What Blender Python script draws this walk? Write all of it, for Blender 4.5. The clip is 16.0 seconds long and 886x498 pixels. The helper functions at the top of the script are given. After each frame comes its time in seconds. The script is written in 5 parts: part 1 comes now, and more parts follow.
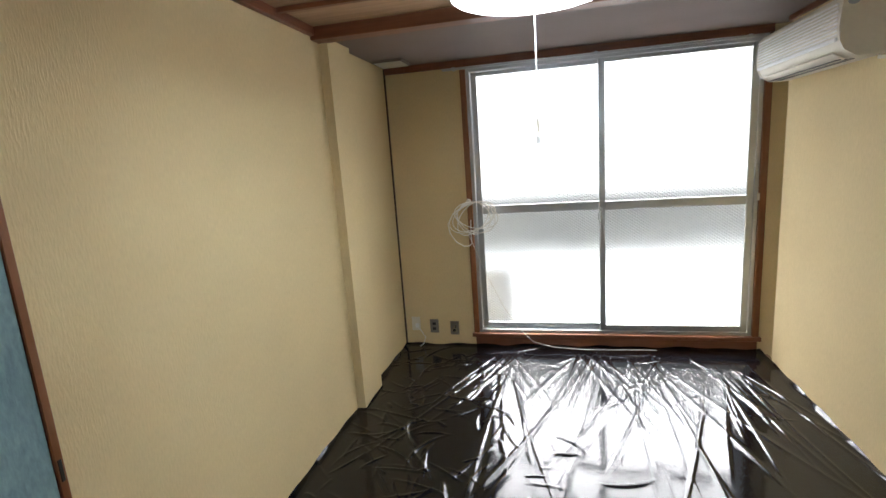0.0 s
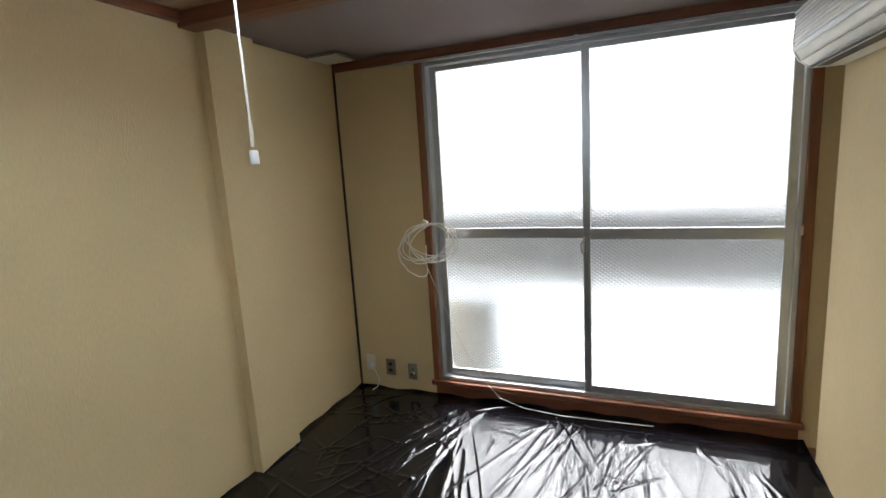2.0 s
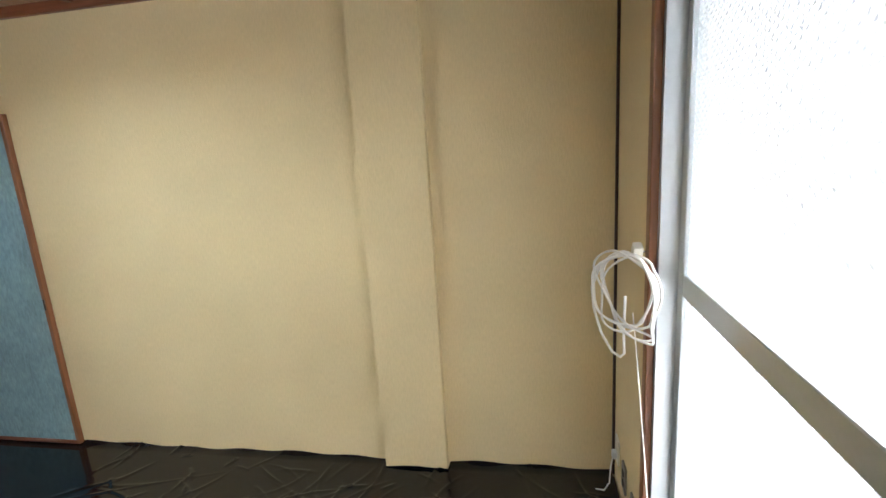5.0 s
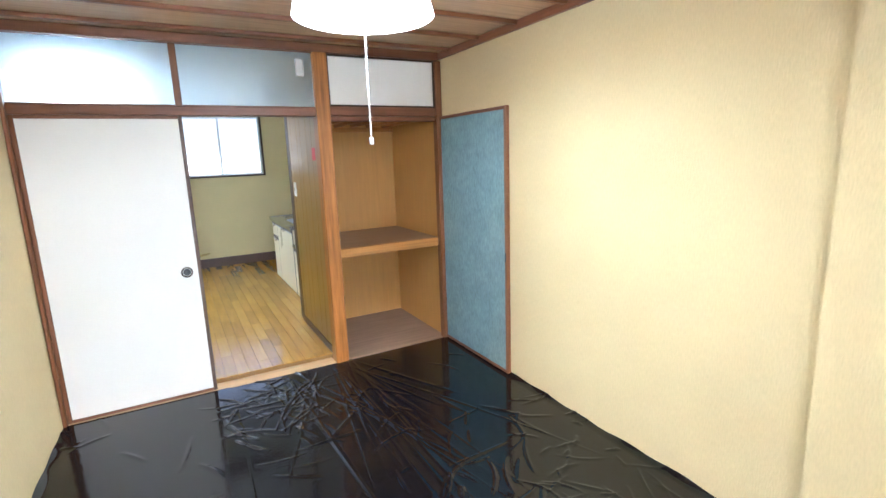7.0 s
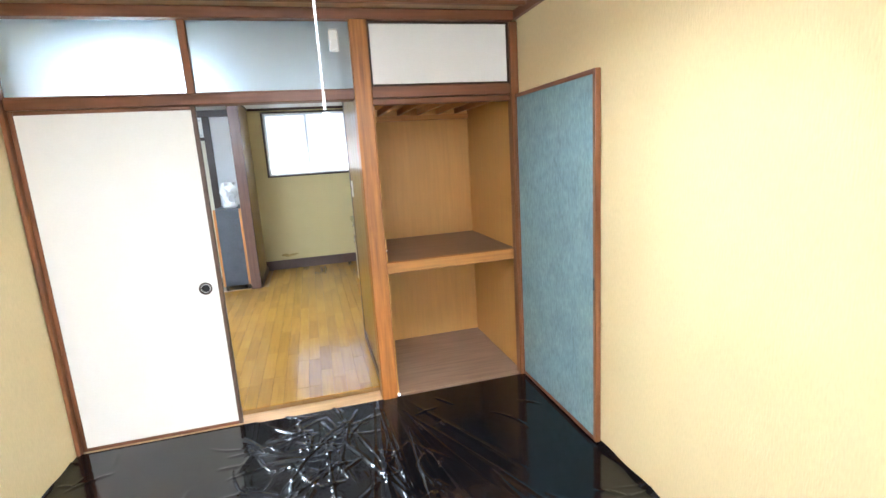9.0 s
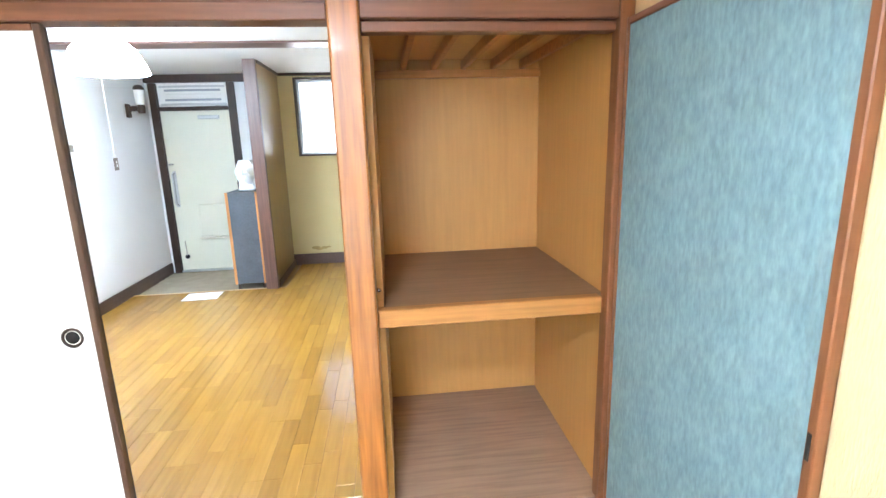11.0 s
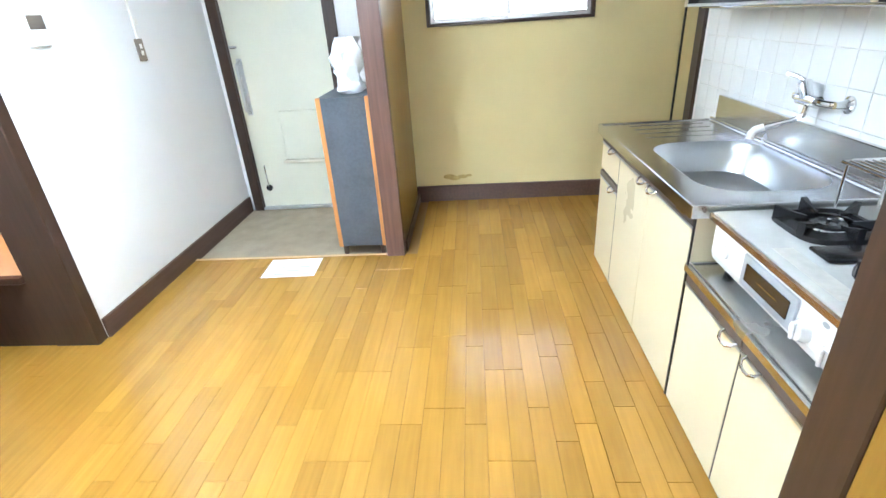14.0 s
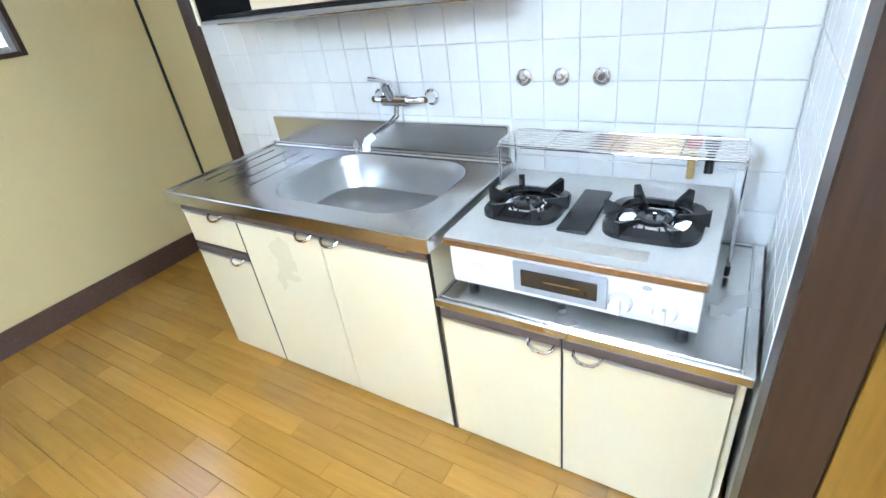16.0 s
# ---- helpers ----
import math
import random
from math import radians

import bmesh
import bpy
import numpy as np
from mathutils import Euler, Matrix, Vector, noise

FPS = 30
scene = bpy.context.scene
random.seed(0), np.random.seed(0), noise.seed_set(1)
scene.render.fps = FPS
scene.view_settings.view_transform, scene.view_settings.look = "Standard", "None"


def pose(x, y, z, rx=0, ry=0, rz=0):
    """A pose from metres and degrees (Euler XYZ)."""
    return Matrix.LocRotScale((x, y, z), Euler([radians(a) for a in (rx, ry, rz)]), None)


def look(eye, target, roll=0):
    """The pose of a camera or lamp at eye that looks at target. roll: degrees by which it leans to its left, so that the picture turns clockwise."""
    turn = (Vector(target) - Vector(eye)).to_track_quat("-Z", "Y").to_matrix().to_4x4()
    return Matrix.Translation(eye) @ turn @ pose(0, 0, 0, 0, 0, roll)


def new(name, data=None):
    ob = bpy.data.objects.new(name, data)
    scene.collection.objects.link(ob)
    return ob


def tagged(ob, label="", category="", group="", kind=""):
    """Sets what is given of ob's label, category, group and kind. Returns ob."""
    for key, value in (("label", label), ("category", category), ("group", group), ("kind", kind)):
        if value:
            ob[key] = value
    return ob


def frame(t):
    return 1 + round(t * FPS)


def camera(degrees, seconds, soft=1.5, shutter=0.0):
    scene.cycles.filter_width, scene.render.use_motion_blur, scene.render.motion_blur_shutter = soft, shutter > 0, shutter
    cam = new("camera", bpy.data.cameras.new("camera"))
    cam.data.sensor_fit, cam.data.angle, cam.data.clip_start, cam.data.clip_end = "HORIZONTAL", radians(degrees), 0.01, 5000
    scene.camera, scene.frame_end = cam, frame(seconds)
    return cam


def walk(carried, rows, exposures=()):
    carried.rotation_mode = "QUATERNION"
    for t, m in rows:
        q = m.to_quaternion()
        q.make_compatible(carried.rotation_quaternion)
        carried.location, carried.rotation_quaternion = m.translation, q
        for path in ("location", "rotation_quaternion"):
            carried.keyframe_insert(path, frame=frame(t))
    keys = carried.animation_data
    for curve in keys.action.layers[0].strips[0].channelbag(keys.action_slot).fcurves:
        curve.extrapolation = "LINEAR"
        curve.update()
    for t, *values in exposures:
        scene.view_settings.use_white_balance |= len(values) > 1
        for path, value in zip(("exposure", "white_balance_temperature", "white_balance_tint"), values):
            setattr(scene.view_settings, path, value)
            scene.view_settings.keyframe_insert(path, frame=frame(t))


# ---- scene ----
cam = camera(84.8, 16.0)
PATH = [
    (0, (1.259, -3.707, 1.538), (0.801, -1.796, 1.164), -4.0),
    (0.5, (1.387, -3.585, 1.54), (0.969, -1.667, 1.153), -4.7),
    (1, (1.55, -3.449, 1.55), (1.059, -1.532, 1.257), -2.2),
    (1.5, (1.684, -3.17, 1.55), (1.14, -1.259, 1.323), 0.2),
    (2, (1.883, -2.824, 1.533), (1.123, -1.005, 1.197), -3.5),
    (2.5, (2.067, -2.501, 1.532), (1.016, -0.834, 1.191), -3.6),
    (3, (2.165, -2.086, 1.526), (0.918, -0.543, 1.271), -1.4),
    (3.2, (2.213, -1.917, 1.542), (0.939, -0.406, 1.237), -4.6),
    (5.3, (2.003, -0.293, 1.514), (0.151, -0.943, 1.127), -2.2),
    (5.5, (1.96, -0.297, 1.527), (0.167, -1.112, 1.174), -1.6),
    (6, (1.86, -0.304, 1.462), (0.359, -1.585, 1.137), -1.4),
    (6.5, (1.861, -0.31, 1.509), (0.684, -1.872, 1.091), -2.1),
    (7, (1.891, -0.328, 1.51), (0.946, -2.049, 1.128), -2.0),
    (7.5, (1.886, -0.337, 1.51), (1.069, -2.126, 1.144), -2.2),
    (8, (1.729, -0.479, 1.481), (1.049, -2.332, 1.157), -0.1),
    (8.5, (1.513, -0.692, 1.484), (0.908, -2.56, 1.1), -3.5),
    (9, (1.261, -0.918, 1.474), (0.764, -2.817, 1.09), -3.6),
    (9.2, (1.198, -1.028, 1.455), (0.732, -2.933, 1.062), -2.4),
    (11.3, (0.807, -2.298, 1.422), (0.736, -4.243, 0.963), -1.6),
    (11.5, (0.871, -2.427, 1.407), (0.992, -4.353, 0.881), -2.5),
    (12, (1.068, -2.807, 1.379), (1.547, -4.686, 0.889), -4.3),
    (12.5, (1.245, -3.142, 1.373), (1.836, -4.973, 0.827), -1.5),
    (13, (1.368, -3.49, 1.37), (1.918, -5.285, 0.68), -1.9),
    (13.5, (1.391, -3.854, 1.415), (1.883, -5.624, 0.624), -2.6),
    (14, (1.498, -4.216, 1.378), (1.642, -6.011, 0.509), -3.9),
    (14.5, (1.573, -4.53, 1.392), (1.206, -6.276, 0.49), -6.2),
    (15, (1.618, -4.762, 1.409), (0.761, -6.343, 0.535), -6.6),
    (15.5, (1.702, -4.91, 1.439), (0.405, -6.093, 0.481), -8.5),
    (16, (1.741, -4.971, 1.414), (0.311, -5.955, 0.42), -8.0),
]

# ---- light and air ----
EXPOSURES = [(0.0, 1.1, 5700, 6), (1.5, 0.7, 5650, 6), (3.2, 0.5, 5650, 6), (5.3, 1.8, 5400, 6), (6.0, 2.3, 5100, 6), (9.2, 2.7, 5500, 6), (11.3, 3.25, 5350, 5), (12.5, 3.05, 5450, 4), (14.0, 3.25, 5450, 4), (16.0, 3.05, 5250, 5)]
walk(cam, [(t, look(eye, target, roll)) for t, eye, target, roll in PATH], EXPOSURES)

SUN_ELEVATION, SUN_TURN = radians(56), radians(0)
world = bpy.data.worlds.new("overcast_sky")
scene.world = world
world.use_nodes = True
wt = world.node_tree
sky = wt.nodes.new("ShaderNodeTexSky")
sky.sky_type, sky.sun_disc = "NISHITA", False
sky.sun_elevation, sky.sun_rotation = SUN_ELEVATION, SUN_TURN
sky.air_density, sky.dust_density, sky.ozone_density = 0.15, 10.0, 0.1
wt.links.new(sky.outputs[0], wt.nodes["Background"].inputs[0])
wt.nodes["Background"].inputs[1].default_value = 0.46
sun = new("sun", bpy.data.lights.new("sun", "SUN"))
sun.data.energy, sun.data.angle, sun.data.color = 0.5, radians(20), (1.0, 0.97, 0.92)
sun.matrix_world = look((0, 8, 12), (0, 0, 0))


# ---- materials ----
def rgba(c, k=1.0):
    return (min(c[0] * k, 1), min(c[1] * k, 1), min(c[2] * k, 1), 1)


def material(name, color, rough=0.5, metal=0.0, vary=0.08, blotch=3.0, fine=60.0, stretch=(1, 1, 1), bump=0.05, dark=0.75,
             each=0.0, coat=0.0, spec=0.5, grain=0.35, wear=0.0):
    """A surface with blotches, a finer grain along one axis, relief, and a tone of its own for each piece."""
    m = bpy.data.materials.new(name)
    m.use_nodes = True
    nt = m.node_tree
    n, link = nt.nodes, nt.links.new
    b = n["Principled BSDF"]
    b.inputs["Metallic"].default_value = metal
    b.inputs["Specular IOR Level"].default_value = spec
    b.inputs["Coat Weight"].default_value = coat
    b.inputs["Coat Roughness"].default_value = 0.12
    co = n.new("ShaderNodeTexCoord")
    info = n.new("ShaderNodeObjectInfo")
    shift = n.new("ShaderNodeVectorMath")
    shift.operation = "MULTIPLY_ADD"
    link(info.outputs["Random"], shift.inputs[0])
    shift.inputs[1].default_value = (7.3, 5.1, 3.7) if each else (0, 0, 0)
    link(co.outputs["Object"], shift.inputs[2])
    mp = n.new("ShaderNodeMapping")
    mp.inputs["Scale"].default_value = stretch
    link(shift.outputs[0], mp.inputs["Vector"])
    big = n.new("ShaderNodeTexNoise")
    big.inputs["Scale"].default_value, big.inputs["Detail"].default_value = blotch, 4
    link(shift.outputs[0], big.inputs["Vector"])
    fin = n.new("ShaderNodeTexNoise")
    fin.inputs["Scale"].default_value, fin.inputs["Detail"].default_value = fine, 5
    link(mp.outputs[0], fin.inputs["Vector"])
    both = n.new("ShaderNodeMix")
    both.inputs["Factor"].default_value = grain
    link(big.outputs["Fac"], both.inputs["A"])
    link(fin.outputs["Fac"], both.inputs["B"])
    ramp = n.new("ShaderNodeValToRGB")
    ramp.color_ramp.elements[0].position, ramp.color_ramp.elements[1].position = 0.3, 0.7
    ramp.color_ramp.elements[0].color = rgba(color, 1 - vary / (1 - dark + 0.25) * 0.5)
    ramp.color_ramp.elements[1].color = rgba(color, 1 + vary)
    link(both.outputs["Result"], ramp.inputs["Fac"])
    out = ramp.outputs["Color"]
    if each:
        hsv = n.new("ShaderNodeHueSaturation")
        rng = n.new("ShaderNodeMapRange")
        rng.inputs["To Min"].default_value, rng.inputs["To Max"].default_value = 1 - each, 1 + each
        link(info.outputs["Random"], rng.inputs["Value"])
        link(rng.outputs[0], hsv.inputs["Value"])
        link(out, hsv.inputs["Color"])
        out = hsv.outputs["Color"]
    link(out, b.inputs["Base Color"])
    rr = n.new("ShaderNodeMapRange")
    rr.inputs["To Min"].default_value, rr.inputs["To Max"].default_value = max(rough - 0.02 - wear, 0.02), min(rough + 0.02 + wear, 1)
    link(big.outputs["Fac"], rr.inputs["Value"])
    link(rr.outputs[0], b.inputs["Roughness"])
    if bump:
        bp = n.new("ShaderNodeBump")
        bp.inputs["Strength"].default_value, bp.inputs["Distance"].default_value = bump, 0.003
        link(fin.outputs["Fac"], bp.inputs["Height"])
        link(bp.outputs[0], b.inputs["Normal"])
    return m


def wood(name, color, axis="z", rough=0.4, vary=0.25, coat=0.0, each=0.0, bump=0.12, spec=0.5):
    s = {"x": (0.06, 1, 1), "y": (1, 0.06, 1), "z": (1, 1, 0.06)}[axis]
    return material(name, color, rough, vary=vary, blotch=5, fine=55, stretch=s, bump=bump, spec=spec, each=each, coat=coat, grain=0.75)


def glow(name, color, strength):
    m = bpy.data.materials.new(name)
    m.use_nodes = True
    b = m.node_tree.nodes["Principled BSDF"]
    b.inputs["Base Color"].default_value = (0.8, 0.8, 0.78, 1)
    b.inputs["Emission Color"].default_value = (*color, 1)
    b.inputs["Emission Strength"].default_value = strength
    return m


def glass(name, rough, color=(0.95, 0.98, 0.97), pattern=0.0):
    m = bpy.data.materials.new(name)
    m.use_nodes = True
    nt = m.node_tree
    b = nt.nodes["Principled BSDF"]
    b.inputs["Base Color"].default_value = (*color, 1)
    b.inputs["Roughness"].default_value = rough
    b.inputs["Transmission Weight"].default_value = 1
    b.inputs["IOR"].default_value = 1.25
    if pattern:
        # a cast diamond pattern: two crossed sets of ribs
        co = nt.nodes.new("ShaderNodeTexCoord")
        waves = []
        for turn in (0.61, -0.61):
            mp = nt.nodes.new("ShaderNodeMapping")
            mp.inputs["Rotation"].default_value = (0, turn, 0)
            wv = nt.nodes.new("ShaderNodeTexWave")
            wv.bands_direction = "Z"
            wv.inputs["Scale"].default_value, wv.inputs["Distortion"].default_value = 18, 0.3
            nt.links.new(co.outputs["Object"], mp.inputs["Vector"])
            nt.links.new(mp.outputs[0], wv.inputs["Vector"])
            waves.append(wv)
        mx = nt.nodes.new("ShaderNodeMath")
        mx.operation = "MAXIMUM"
        for i in (0, 1):
            nt.links.new(waves[i].outputs["Fac"], mx.inputs[i])
        bp = nt.nodes.new("ShaderNodeBump")
        bp.inputs["Strength"].default_value, bp.inputs["Distance"].default_value = pattern, 0.004
        nt.links.new(mx.outputs[0], bp.inputs["Height"])
        nt.links.new(bp.outputs[0], b.inputs["Normal"])
    return m


PAPER = material("woven_wallpaper", (0.68, 0.55, 0.305), 0.85, vary=0.09, blotch=1.5, fine=170, stretch=(1, 1, 0.22), bump=0.5, grain=0.5, spec=0.2)
KPAPER = material("mustard_wallpaper", (0.63, 0.54, 0.285), 0.8, vary=0.07, blotch=2, fine=200, bump=0.3, grain=0.4, spec=0.25, wear=0.05)
WHITEPAPER = material("white_wallpaper", (0.80, 0.81, 0.83), 0.8, vary=0.03, blotch=2, fine=220, bump=0.25, spec=0.25)
FUSUMA = material("fusuma_paper", (0.82, 0.80, 0.76), 0.85, vary=0.04, blotch=1.2, fine=180, stretch=(0.4, 1, 1), bump=0.2, spec=0.2)
TEAL = material("teal_fusuma_paper", (0.22, 0.325, 0.35), 0.8, vary=0.24, blotch=7, fine=95, stretch=(1, 1, 0.35), bump=0.3, grain=0.7, spec=0.2)
STILE = wood("brown_lacquered_wood", (0.10, 0.052, 0.03), "z", 0.4)
TRIM = wood("red_brown_trim", (0.18, 0.07, 0.03), "x", 0.45)
TRIM_Z = wood("red_brown_upright", (0.21, 0.08, 0.028), "z", 0.4)
TRIM_Y = wood("red_brown_long_trim", (0.20, 0.075, 0.035), "y", 0.45)
POSTWOOD = wood("cedar_post_wood", (0.35, 0.135, 0.024), "z", 0.4, vary=0.45, coat=0.15)
SHELFWOOD = wood("shelf_edge_wood", (0.44, 0.20, 0.045), "x", 0.5, vary=0.25)
PLY = wood("closet_plywood", (0.56, 0.30, 0.08), "z", 0.5, vary=0.07)
PLYDARK = wood("worn_shelf_board", (0.27, 0.155, 0.08), "x", 0.55, vary=0.18)
CLOSETFLOOR = wood("worn_closet_floor", (0.33, 0.21, 0.13), "x", 0.65, vary=0.2)
PALEWOOD = wood("pale_sill_wood", (0.55, 0.36, 0.18), "x", 0.5, vary=0.2)
CEILBOARD = wood("ceiling_board", (0.46, 0.31, 0.19), "x", 0.6, vary=0.2)
SOFFIT = material("brown_grey_soffit_paper", (0.22, 0.18, 0.165), 0.85, vary=0.06, fine=180, bump=0.2, spec=0.2)
PANEL = wood("varnished_wall_panel", (0.24, 0.135, 0.02), "z", 0.3, vary=0.25, coat=0.15)
DARKWOOD = wood("dark_brown_wood", (0.042, 0.022, 0.014), "z", 0.4, vary=0.25)
DARKBASE = wood("dark_baseboard_wood", (0.085, 0.047, 0.035), "y", 0.4, vary=0.25)
PURPLEWOOD = wood("plum_brown_post", (0.125, 0.066, 0.05), "z", 0.4, vary=0.25)
PLANK = wood("oak_floor_plank", (0.36, 0.193, 0.03), "y", 0.16, vary=0.12, each=0.15, bump=0.015, spec=0.8)
GAP = material("floor_joint", (0.24, 0.13, 0.03), 0.7)
ALU = material("brushed_aluminium", (0.55, 0.57, 0.58), 0.35, metal=0.85, vary=0.05, fine=120, bump=0.02)
STEEL = material("stainless_steel", (0.60, 0.60, 0.59), 0.24, metal=1.0, vary=0.08, blotch=4, fine=150, stretch=(1, 0.05, 1), bump=0.03, wear=0.06)
SATIN = material("satin_steel", (0.56, 0.58, 0.60), 0.35, metal=1.0, vary=0.05, blotch=4, fine=150, bump=0.02, wear=0.04)
CHROME = material("chrome", (0.75, 0.75, 0.75), 0.08, metal=1.0, vary=0.02, bump=0)
BLACKENAMEL = material("black_enamel", (0.018, 0.018, 0.02), 0.25, vary=0.1, fine=90, bump=0.05)
BLACK = material("black_plastic", (0.012, 0.012, 0.013), 0.4, bump=0.02)
CREAM = material("cream_laminate", (0.76, 0.70, 0.50), 0.28, vary=0.02, blotch=2, bump=0.01)
CREAMDOOR = material("cream_painted_steel", (0.68, 0.68, 0.57), 0.45, vary=0.03, blotch=3, bump=0.04)
BROWNSTRIP = material("brown_plastic_strip", (0.10, 0.075, 0.065), 0.4, vary=0.1, bump=0.03)
WHITEPLASTIC = material("white_plastic", (0.82, 0.82, 0.80), 0.35, vary=0.02, bump=0.01)
OLDPLASTIC = material("yellowed_plastic", (0.72, 0.68, 0.56), 0.4, vary=0.06, blotch=6, bump=0.02)
GREYPLATE = material("brown_grey_plate", (0.22, 0.19, 0.16), 0.4, metal=0.3, bump=0.03)
GREYPLASTIC = material("grey_plastic", (0.33, 0.36, 0.40), 0.4, bump=0.02)
WHITEENAMEL = material("white_enamel", (0.80, 0.81, 0.81), 0.22, vary=0.03, bump=0.0, coat=0.2)
TILE = material("white_glazed_tile", (0.80, 0.82, 0.83), 0.1, vary=0.02, blotch=8, fine=30, bump=0.02, each=0.03, coat=0.3)
GROUT = material("tile_grout", (0.78, 0.78, 0.77), 0.85, vary=0.1, bump=0.1)
SLATE = material("blue_grey_board", (0.08, 0.093, 0.115), 0.5, vary=0.25, blotch=5, fine=70, bump=0.06, grain=0.4)
ORANGEWOOD = wood("orange_edge_wood", (0.55, 0.24, 0.07), "z", 0.4)
CONCRETE = material("entry_mortar", (0.33, 0.28, 0.20), 0.8, vary=0.18, blotch=9, fine=150, bump=0.25)
ORANGE = material("orange_bath_panel", (0.78, 0.36, 0.13), 0.35, vary=0.05, bump=0.02)
PEACH = material("peach_bath_wall", (0.78, 0.52, 0.28), 0.5, vary=0.04, bump=0.05)
VINYL = material("cream_vinyl", (0.76, 0.66, 0.50), 0.5, vary=0.06, blotch=5, bump=0.05)
PLASTERCEIL = material("white_ceiling_board", (0.78, 0.78, 0.78), 0.85, vary=0.03, fine=160, bump=0.2)
PAPERSHEET = material("printed_paper", (0.86, 0.86, 0.86), 0.7, vary=0.02, bump=0.03)
INK = material("black_ink", (0.03, 0.03, 0.03), 0.7, bump=0)
RED = material("red_sticker", (0.55, 0.03, 0.03), 0.5, bump=0.02)
CORD = material("white_cable_sheath", (0.80, 0.78, 0.72), 0.45, vary=0.05, bump=0.01)
WORNLABEL = material("worn_grey_label", (0.50, 0.49, 0.45), 0.5, vary=0.15, blotch=14, bump=0.02)
BRONZE = material("bronze_steel", (0.40, 0.30, 0.23), 0.25, metal=0.9, vary=0.1, bump=0.02)
BRASS = material("brass", (0.62, 0.45, 0.2), 0.3, metal=1.0, bump=0.02)
OUTCONCRETE = material("balcony_concrete", (0.42, 0.43, 0.42), 0.85, vary=0.12, blotch=2, bump=0.2)
RAILPANEL = material("dark_grey_panel", (0.13, 0.14, 0.14), 0.7, vary=0.1, blotch=2, bump=0.1)
FACADE = material("pale_outside_wall", (0.75, 0.76, 0.76), 0.9, vary=0.06, blotch=1, bump=0.1)
POLY = material("black_polythene", (0.004, 0.004, 0.005), 0.085, vary=0.2, blotch=4, fine=45, bump=0.12, spec=0.5, wear=0.02)
BAG = material("translucent_white_bag", (0.80, 0.82, 0.84), 0.3, vary=0.05, bump=0.1)
FROST = glass("cast_diamond_glass", 0.42, pattern=0.9)
FROST2 = glass("frosted_transom_glass", 0.55, (0.66, 0.76, 0.82))
FROSTK = glass("frosted_kitchen_glass", 0.34)
CLEAR = material("smoked_oven_glass", (0.03, 0.022, 0.018), 0.06, coat=0.5, bump=0)
STOVETOP = material("pale_grey_enamel", (0.68, 0.69, 0.68), 0.2, metal=0.3, vary=0.06, blotch=6, bump=0.02, coat=0.2)
SHADE = glow("lit_acrylic_shade", (0.95, 0.97, 1.0), 2.6)
TUBE = glow("lit_ring_tube", (0.95, 0.97, 1.0), 23.0)
SHADEK = glow("lit_kitchen_shade", (0.93, 0.97, 1.0), 9.0)
WARM = glow("lit_bath_globe", (1.0, 0.74, 0.46), 16.0)


# ---- mesh helpers ----
def bx(bm, x0, x1, y0, y1, z0, z1, r=0.0, seg=1):
    """A box between two corners, its edges rounded by r."""
    made = bmesh.ops.create_cube(bm, size=1)["verts"]
    c, d = Vector(((x0 + x1) / 2, (y0 + y1) / 2, (z0 + z1) / 2)), (x1 - x0, y1 - y0, z1 - z0)
    for v in made:
        v.co = c + Vector((v.co.x * d[0], v.co.y * d[1], v.co.z * d[2]))
    if r:
        edges = list({e for v in made for e in v.link_edges})
        bmesh.ops.bevel(bm, geom=edges, offset=r, segments=seg, affect="EDGES", profile=0.5)
    return bm


def box(x0, x1, y0, y1, z0, z1, r=0.0, seg=1):
    return bx(bmesh.new(), x0, x1, y0, y1, z0, z1, r, seg)


def tube(bm, pts, r, seg=8, closed=False):
    """A round rod along points."""
    pts = [Vector(p) for p in pts]
    n = len(pts)
    rings, side = [], None
    for i, p in enumerate(pts):
        a = pts[(i - 1) % n] if closed or i else p
        b = pts[(i + 1) % n] if closed or i < n - 1 else p
        d = (b - a).normalized()
        if side is None:
            side = d.orthogonal().normalized()
        side = (side - d * side.dot(d)).normalized()
        up = d.cross(side)
        rings.append([bm.verts.new(p + r * (math.cos(k * math.tau / seg) * side + math.sin(k * math.tau / seg) * up)) for k in range(seg)])
    for i in range(n if closed else n - 1):
        a, b = rings[i], rings[(i + 1) % n]
        for k in range(seg):
            bm.faces.new((a[k], a[(k + 1) % seg], b[(k + 1) % seg], b[k]))
    if not closed:
        bm.faces.new(rings[0][::-1]), bm.faces.new(rings[-1])
    return bm


def rod(pts, r, seg=8, closed=False):
    return tube(bmesh.new(), pts, r, seg, closed)


def lathe(bm, profile, m=Matrix(), seg=32):
    """A turned shape: pairs of radius and height about z, placed by m."""
    rings = []
    for r, z in profile:
        rings.append([bm.verts.new(m @ Vector((r * math.cos(k * math.tau / seg), r * math.sin(k * math.tau / seg), z))) for k in range(seg)] if r > 1e-6 else [bm.verts.new(m @ Vector((0, 0, z)))])
    for a, b in zip(rings, rings[1:]):
        for k in range(seg):
            q = [a[k % len(a)], a[(k + 1) % len(a)], b[(k + 1) % len(b)], b[k % len(b)]]
            q = [v for i, v in enumerate(q) if v not in q[:i]]
            if len(q) > 2:
                bm.faces.new(q)
    return bm


def turned(profile, m=Matrix(), seg=32):
    return lathe(bmesh.new(), profile, m, seg)


